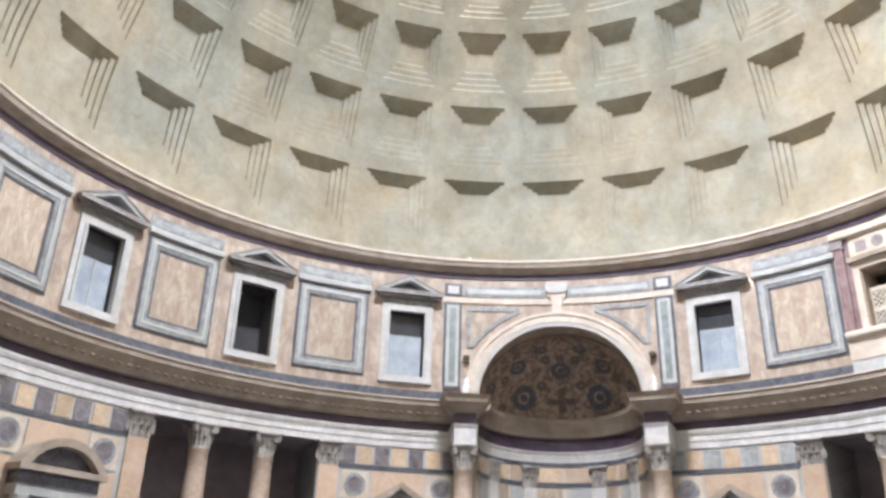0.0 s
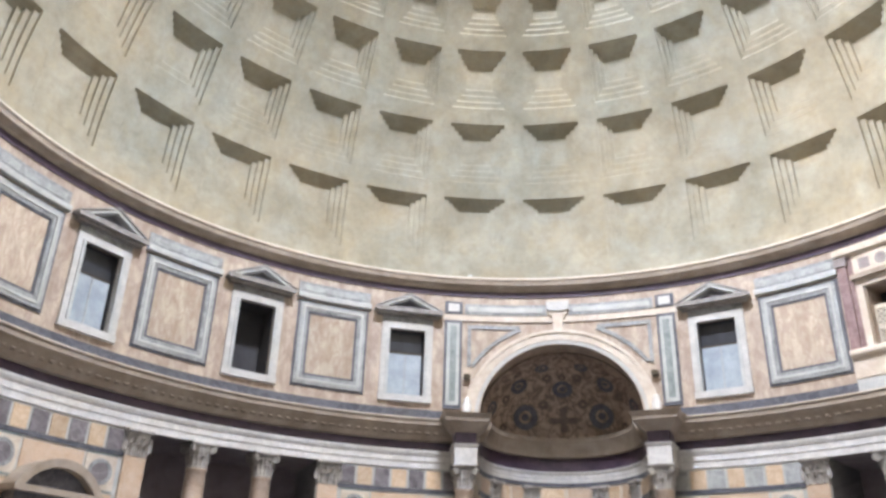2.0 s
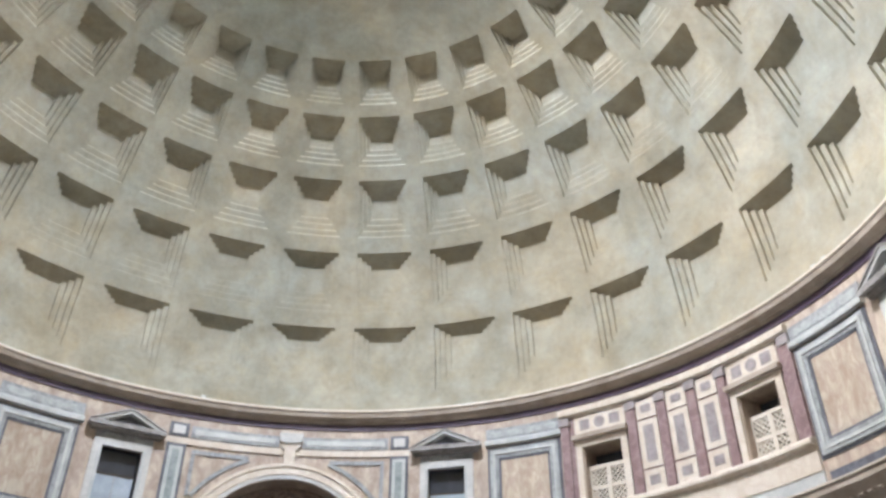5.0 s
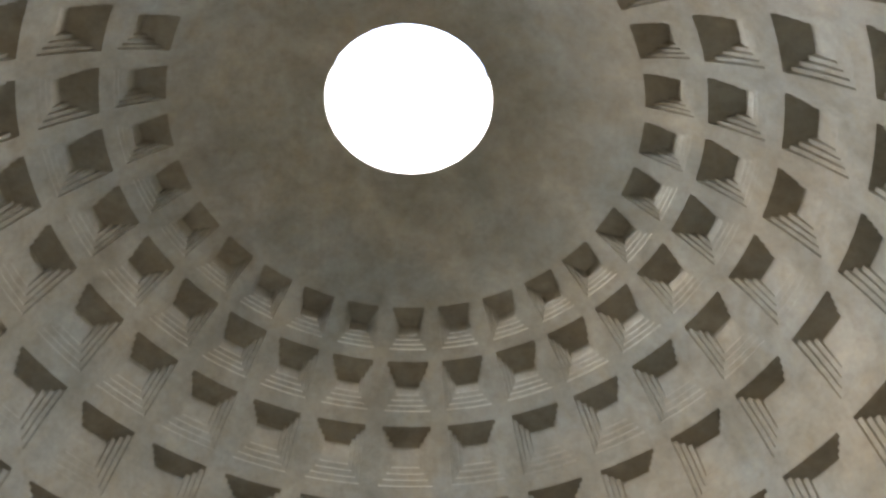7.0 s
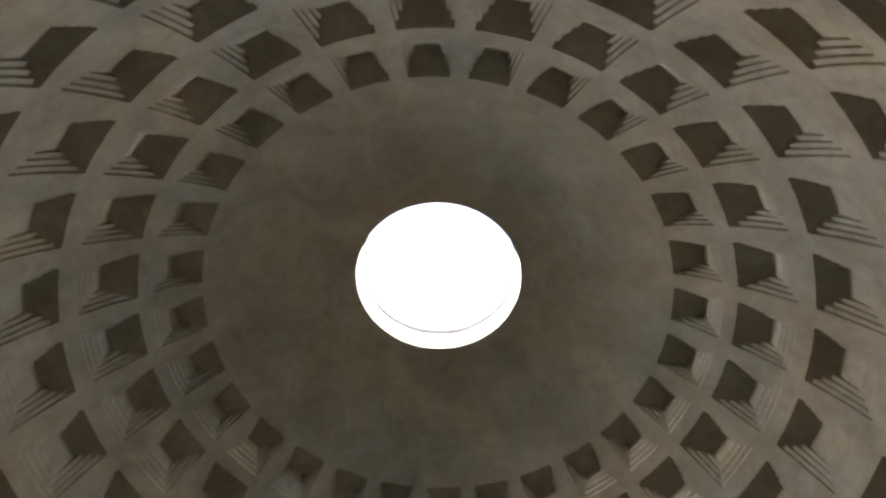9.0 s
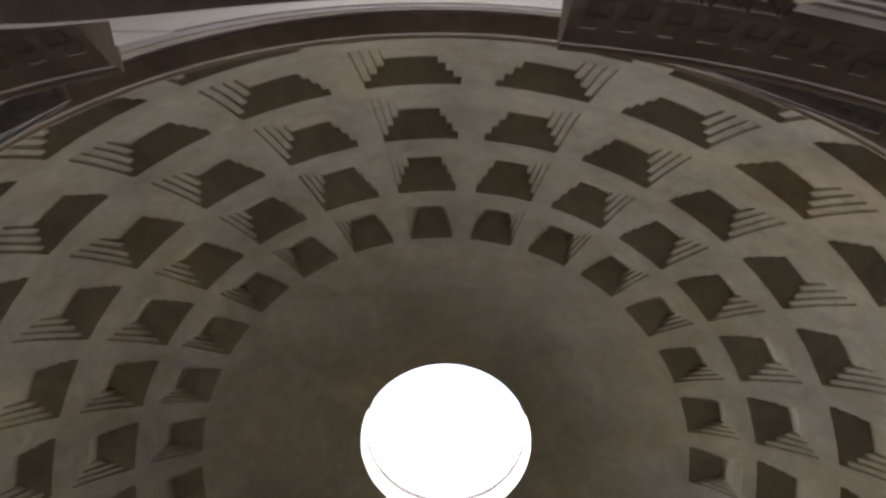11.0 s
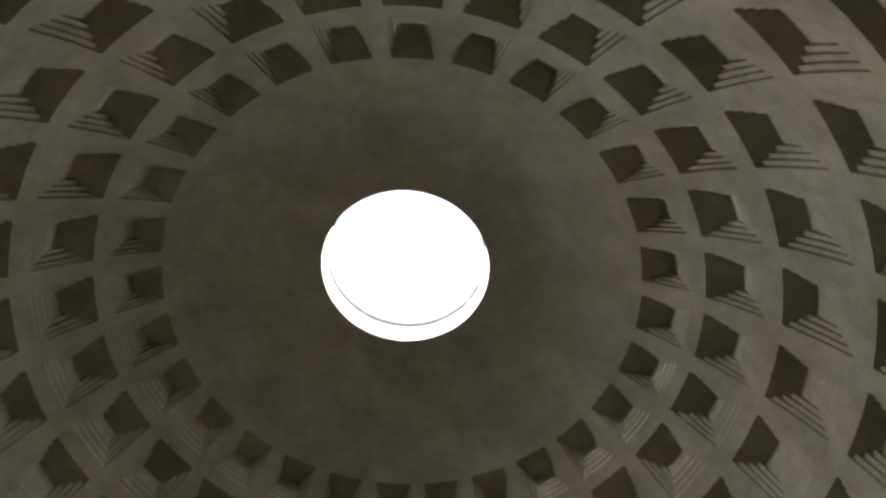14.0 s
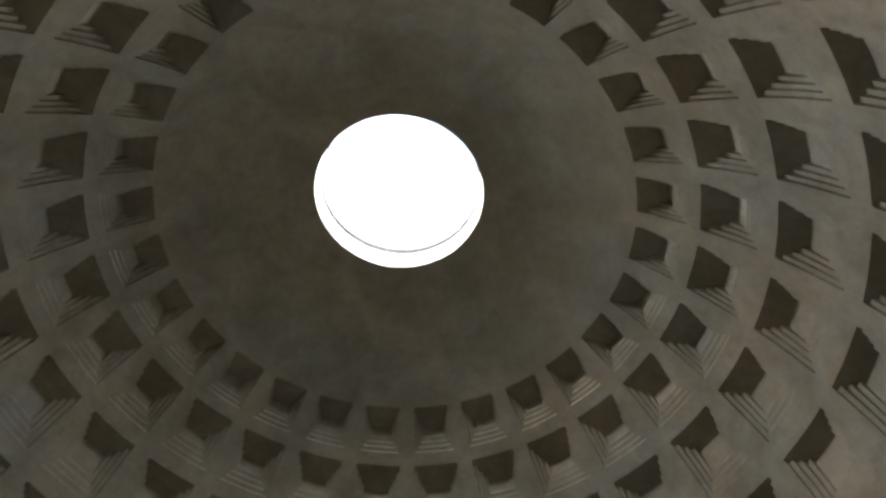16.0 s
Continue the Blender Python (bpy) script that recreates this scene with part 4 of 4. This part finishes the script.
for a in (180 - 10.6, 180 + 10.6):
    ENTRANCE_PILASTERS.append(a)
for a in (-62, -27, 27, 62):
    apse_pilaster(a)
col0 = column()
first = True
places = [(RL - 1.02, s * 13.75) for s in (-1, 1)]
for j in (2, 4, 6, 10, 12, 14):
    places += [(RL - 0.05 + 0.45, j * STEP - 4.25), (RL + 0.4, j * STEP + 4.25)]
for r, a in places:
    x, y, z = pol(r, a, -ZC)
    m = pose(x, y, 0, 0, 0, -a)
    if first:
        col0.matrix_basis = m
        first = False
    else:
        copy_thing(col0, m)

# ---- lower walls, exedrae and pilasters ----
EX = 11.3            # half width of an exedra opening, degrees
def pilaster(a):
    t = thing("pilaster", "flat orange marble pilaster with a weathered Corinthian capital", "pilaster", "hall pilasters")
    w = 1.35
    arc("shaft", RL - 0.14, RL + 0.2, a - w, a + w, -ZC + 0.6, -11.93, ORANGE, t, "orange marble shaft")
    arc("base", RL - 0.24, RL + 0.2, a - w - 0.25, a + w + 0.25, -ZC, -ZC + 0.6, WHITE, t, "", 1.5, 0.08)
    ps = [sweep([(RL - 0.16, -11.93), (RL + 0.1, -11.93), (RL + 0.1, -10.9), (RL - 0.26, -10.9), (RL - 0.18, -11.2)], a - w, a + w)]
    leaves = []
    for row, (n, z0, h, off) in enumerate(((3, -11.9, 0.5, 0), (4, -11.72, 0.62, 0.5))):
        for i in range(n):
            u = (i - (n - 1) / 2) * 0.34
            vs, fs = leaf(0.36, h, 0.5, 0.0, 0, 0)
            s, c = math.sin(radians(a)), math.cos(radians(a))
            out = []
            for x, y, z in vs:
                r = RL - 0.17 - y
                out.append((r * s + (u + x) * c, r * c - (u + x) * s, ZC + z0 + z))
            leaves.append((out, fs))
    cap = obj("capital", *join(ps), CAPITAL, t, "weathered carved capital")
    for lf in leaves:
        obj("leaf", *lf, CAPITAL, cap)
    arc("abacus", RL - 0.36, RL + 0.1, a - w - 0.35, a + w + 0.35, -10.9, -10.757, CAPITAL, cap, "", 1.5, 0.03)
    return t


for a in ENTRANCE_PILASTERS:
    pilaster(a)
for j in (2, 4, 6, 10, 12, 14):
    for s in (-1, 1):
        pilaster(j * STEP + s * 12.75)
    a0, a1 = j * STEP - EX, j * STEP + EX
    t = thing("wall_exedra", "dark recessed side chapel behind the columns", "niche", kind="structure")
    v, f = sweep([(RL + 4.2, -ZC), (RL + 4.5, -ZC), (RL + 4.5, -10.4), (RL + 4.2, -10.4)], a0 - 1, a1 + 1)
    obj("back_wall", v, f, CHAPEL, t)
    v, f = sweep([(RL - 0.05, -10.74), (RL + 4.5, -10.74), (RL + 4.5, -10.4), (RL - 0.05, -10.4)], a0 - 1, a1 + 1)
    obj("soffit", v, f, CHAPEL, t)
    for q, s in ((a0, -1), (a1, 1)):
        b0, b1 = sorted((q, q + s * 1.2))
        arc("side_wall", RL + 0.2, RL + 4.4, b0, b1, -ZC, -10.5, CHAPEL, t)


def aedicule(a, segmental):
    t = thing("aedicule", "marble wall shrine with a " + ("curved" if segmental else "triangular") + " pediment on two columns", "shrine", "wall shrines")
    b = -14.0
    w = 1.8
    v, f = prism([(-w, b - 0.75), (w, b - 0.75), (w, b - 0.25), (-w, b - 0.25)], a, RL - 0.95, RL)
    obj("frieze", v, f, DARKBLUE, t, "dark marble frieze")
    v, f = prism([(-w - 0.2, b - 0.25), (w + 0.2, b - 0.25), (w + 0.2, b), (-w - 0.2, b)], a, RL - 1.2, RL)
    obj("cornice", v, f, CORNICE, t)
    v, f = prism([(-w, b - 1.15), (w, b - 1.15), (w, b - 0.75), (-w, b - 0.75)], a, RL - 0.9, RL)
    obj("architrave", v, f, PALEGREY, t)
    if segmental:
        rad = 2.2
        cz = b - 1.0
        t0 = math.degrees(math.asin(1.0 / rad))
        v, f = band_prism(0, cz, rad - 0.34, rad, a, RL - 1.15, RL, t0, 180 - t0, 20)
        ped = obj("pediment", v, f, CORNICE, t, "curved cornice stone pediment")
        n = 16
        o = [((rad - 0.34) * math.cos(radians(t0 + (180 - 2 * t0) * i / n)), max(b + 0.0, cz + (rad - 0.34) * math.sin(radians(t0 + (180 - 2 * t0) * i / n)))) for i in range(n + 1)]
        obj("tympanum", *prism(o, a, RL - 0.7, RL), DARKBLUE, ped)
    else:
        ped = obj("pediment", *prism([(-w, b), (w, b), (0, b + 1.05)], a, RL - 0.7, RL), GREYBLUE, t)
        for s in (-1, 1):
            v, f = prism([(s * (w + 0.25), b), (s * (w - 0.5), b), (0, b + 0.98), (0, b + 1.3)], a, RL - 1.15, RL)
            obj("raking_cornice", v, f, CORNICE, ped)
    v, f = prism([(-w + 0.75, -ZC + 2.6), (w - 0.75, -ZC + 2.6), (w - 0.75, b - 1.15), (-w + 0.75, b - 1.15)], a, RL - 0.12, RL)
    obj("niche_back", v, f, DARKBLUE, t)
    v, f = prism([(-w - 0.1, -ZC), (w + 0.1, -ZC), (w + 0.1, -ZC + 2.5), (-w - 0.1, -ZC + 2.5)], a, RL - 1.1, RL)
    obj("plinth", v, f, PALEGREY, t)
    for s in (-1, 1):
        vs, fs = lathe([(0.34, 2.5), (0.34, 2.7), (0.27, 2.8), (0.25, ZC + b - 1.75), (0.25, ZC + b - 1.7), (0.38, ZC + b - 1.2), (0.38, ZC + b - 1.15)], 18)
        sa, ca = math.sin(radians(a)), math.cos(radians(a))
        cx, cy = (RL - 0.6) * sa + s * (w - 0.4) * ca, (RL - 0.6) * ca - s * (w - 0.4) * sa
        obj("small_column", [(x + cx, y + cy, z) for x, y, z in vs], fs, ORANGE if not segmental else PALEGREY, t, smooth=True)
    return t


for j in (1, 3, 5, 7, 9, 11, 13, 15):
    a = j * STEP
    a0, a1 = a - STEP + 9.9, a + STEP - 9.9
    lo = 13.0 if j == 1 else (180 + 7.45 if j == 9 else a - STEP + EX)
    hi = 347.0 if j == 15 else (180 - 7.45 if j == 7 else a + STEP - EX)
    w = thing("wall_lower", "lower hall wall faced with coloured marble panels", "wall", kind="structure")
    arc("masonry", RL, RL + 4.4, lo, hi, -ZC, -10.4, PALEGREY, w)
    span = 8.3
    # upper row of small upright slabs, grey and yellow by turns
    n = 7
    for i in range(n):
        b0, b1 = a - span + 2 * span * i / n + 0.18, a - span + 2 * span * (i + 1) / n - 0.18
        arc("slab", RL - 0.04, RL + 0.02, b0, b1, -11.78, -10.86, (SLATE if j >= 9 else MIDGREY, YELLOW)[i % 2], w)
    arc("dark_strip", RL - 0.06, RL + 0.02, a - span - 0.8, a + span + 0.8, -12.0, -11.8, DARKBLUE, w)
    for s in (-1, 1):
        c = a + s * 5.9
        q = arc("square_slab", RL - 0.04, RL + 0.02, c - 1.9, c + 1.9, -13.55, -12.1, CREAM, w)
        obj("roundel_ring", *band_prism(0, -12.83, 0.40, 0.56, c, RL - 0.085, RL - 0.035, 0, 360, 24), GREYBLUE, q, "blue grey marble ring")
        obj("roundel", *band_prism(0, -12.83, 0.02, 0.40, c, RL - 0.07, RL - 0.035, 0, 360, 24), SLATE, q, "dark grey marble roundel")
        for z0, z1 in ((-13.62, -13.55), (-12.1, -12.03)):
            arc("edge_strip", RL - 0.05, RL + 0.02, c - 1.9, c + 1.9, z0, z1, GREEN, q)
        arc("slab", RL - 0.04, RL + 0.02, min(c - 1.9, c + 1.9), max(c - 1.9, c + 1.9), -16.5, -13.7, ORANGE, w)
    arc("middle_slab", RL - 0.04, RL + 0.02, a - 3.7, a + 3.7, -13.4, -12.1, ORANGE, w)
    aedicule(a, j in (3, 7, 9, 13))

# ---- entrance passage ----
ent = thing("entrance_passage", "tall vaulted entrance passage of pale stone", "passage", kind="structure")
for s in (-1, 1):
    vs = [(s * x, y, z) for z in (0, ZC + ENTRY_Z) for x, y in ((2.83, -21.55), (4.6, -21.25), (4.6, -29.2), (2.83, -29.2))]
    obj("side_wall", vs, [(0, 1, 2, 3), (4, 5, 6, 7), (0, 1, 5, 4), (1, 2, 6, 5), (2, 3, 7, 6), (3, 0, 4, 7)], CREAM, ent)
vv, vf = [], []
for i in range(25):
    t = math.pi * i / 24
    vv += [(2.81 * math.cos(t), -21.72, ZC + ENTRY_Z + 2.81 * math.sin(t)), (2.81 * math.cos(t), -29.2, ZC + ENTRY_Z + 2.81 * math.sin(t))]
vf = [(2 * i, 2 * i + 1, 2 * i + 3, 2 * i + 2) for i in range(24)]
obj("barrel_vault", vv, vf, CHAPEL, ent, "dark stone barrel vault")
door = thing("door_1", "tall closed bronze double door at the end of the passage", "door", kind="structure")
for s in (-1, 1):
    vs = [(s * x, y, z) for z in (0, 7.4) for x, y in ((0.01, -28.6), (2.3, -28.6), (2.3, -28.8), (0.01, -28.8))]
    leaf_ob = obj("door_leaf", vs, [(0, 1, 2, 3), (4, 5, 6, 7), (0, 1, 5, 4), (1, 2, 6, 5), (2, 3, 7, 6), (3, 0, 4, 7)], BRONZE, door)
    for z0, z1 in ((0.5, 2.4), (2.8, 4.7), (5.1, 7.0)):
        vs = [(s * x, y, z) for z in (z0, z1) for x, y in ((0.35, -28.56), (1.95, -28.56), (1.95, -28.62), (0.35, -28.62))]
        obj("door_panel", vs, [(0, 1, 2, 3), (4, 5, 6, 7), (0, 1, 5, 4), (1, 2, 6, 5), (2, 3, 7, 6), (3, 0, 4, 7)], BRONZE, leaf_ob)

# ---- small floodlights on the cornices ----
def floodlight(a, r, z, mat, label, g=1.0):
    t = thing("floodlight", label, "floodlight", "cornice floodlights")
    body = prism([(x * g, z + 0.08 + y * g) for x, y in ((-0.16, 0), (0.16, 0), (0.19, 0.12), (0.16, 0.26), (-0.16, 0.26), (-0.19, 0.12))], a, r - 0.14 * g, r + 0.14 * g)
    obj("housing", *body, mat, t)
    obj("bracket", *prism([(-0.05, z), (0.05, z), (0.05, z + 0.1), (-0.05, z + 0.1)], a, r - 0.05, r + 0.05), BRONZE, t)


for s in (-1, 1):
    floodlight(s * 5.12 * DEG, R - 0.16, -5.95, BRONZE, "small dark floodlight fixed to the wall beside the arch")
for a in (80.06, 81.76, -13.3):
    floodlight(a, R - 0.35, 0.02, FRAME, "small white floodlight standing on the upper cornice", 0.65)
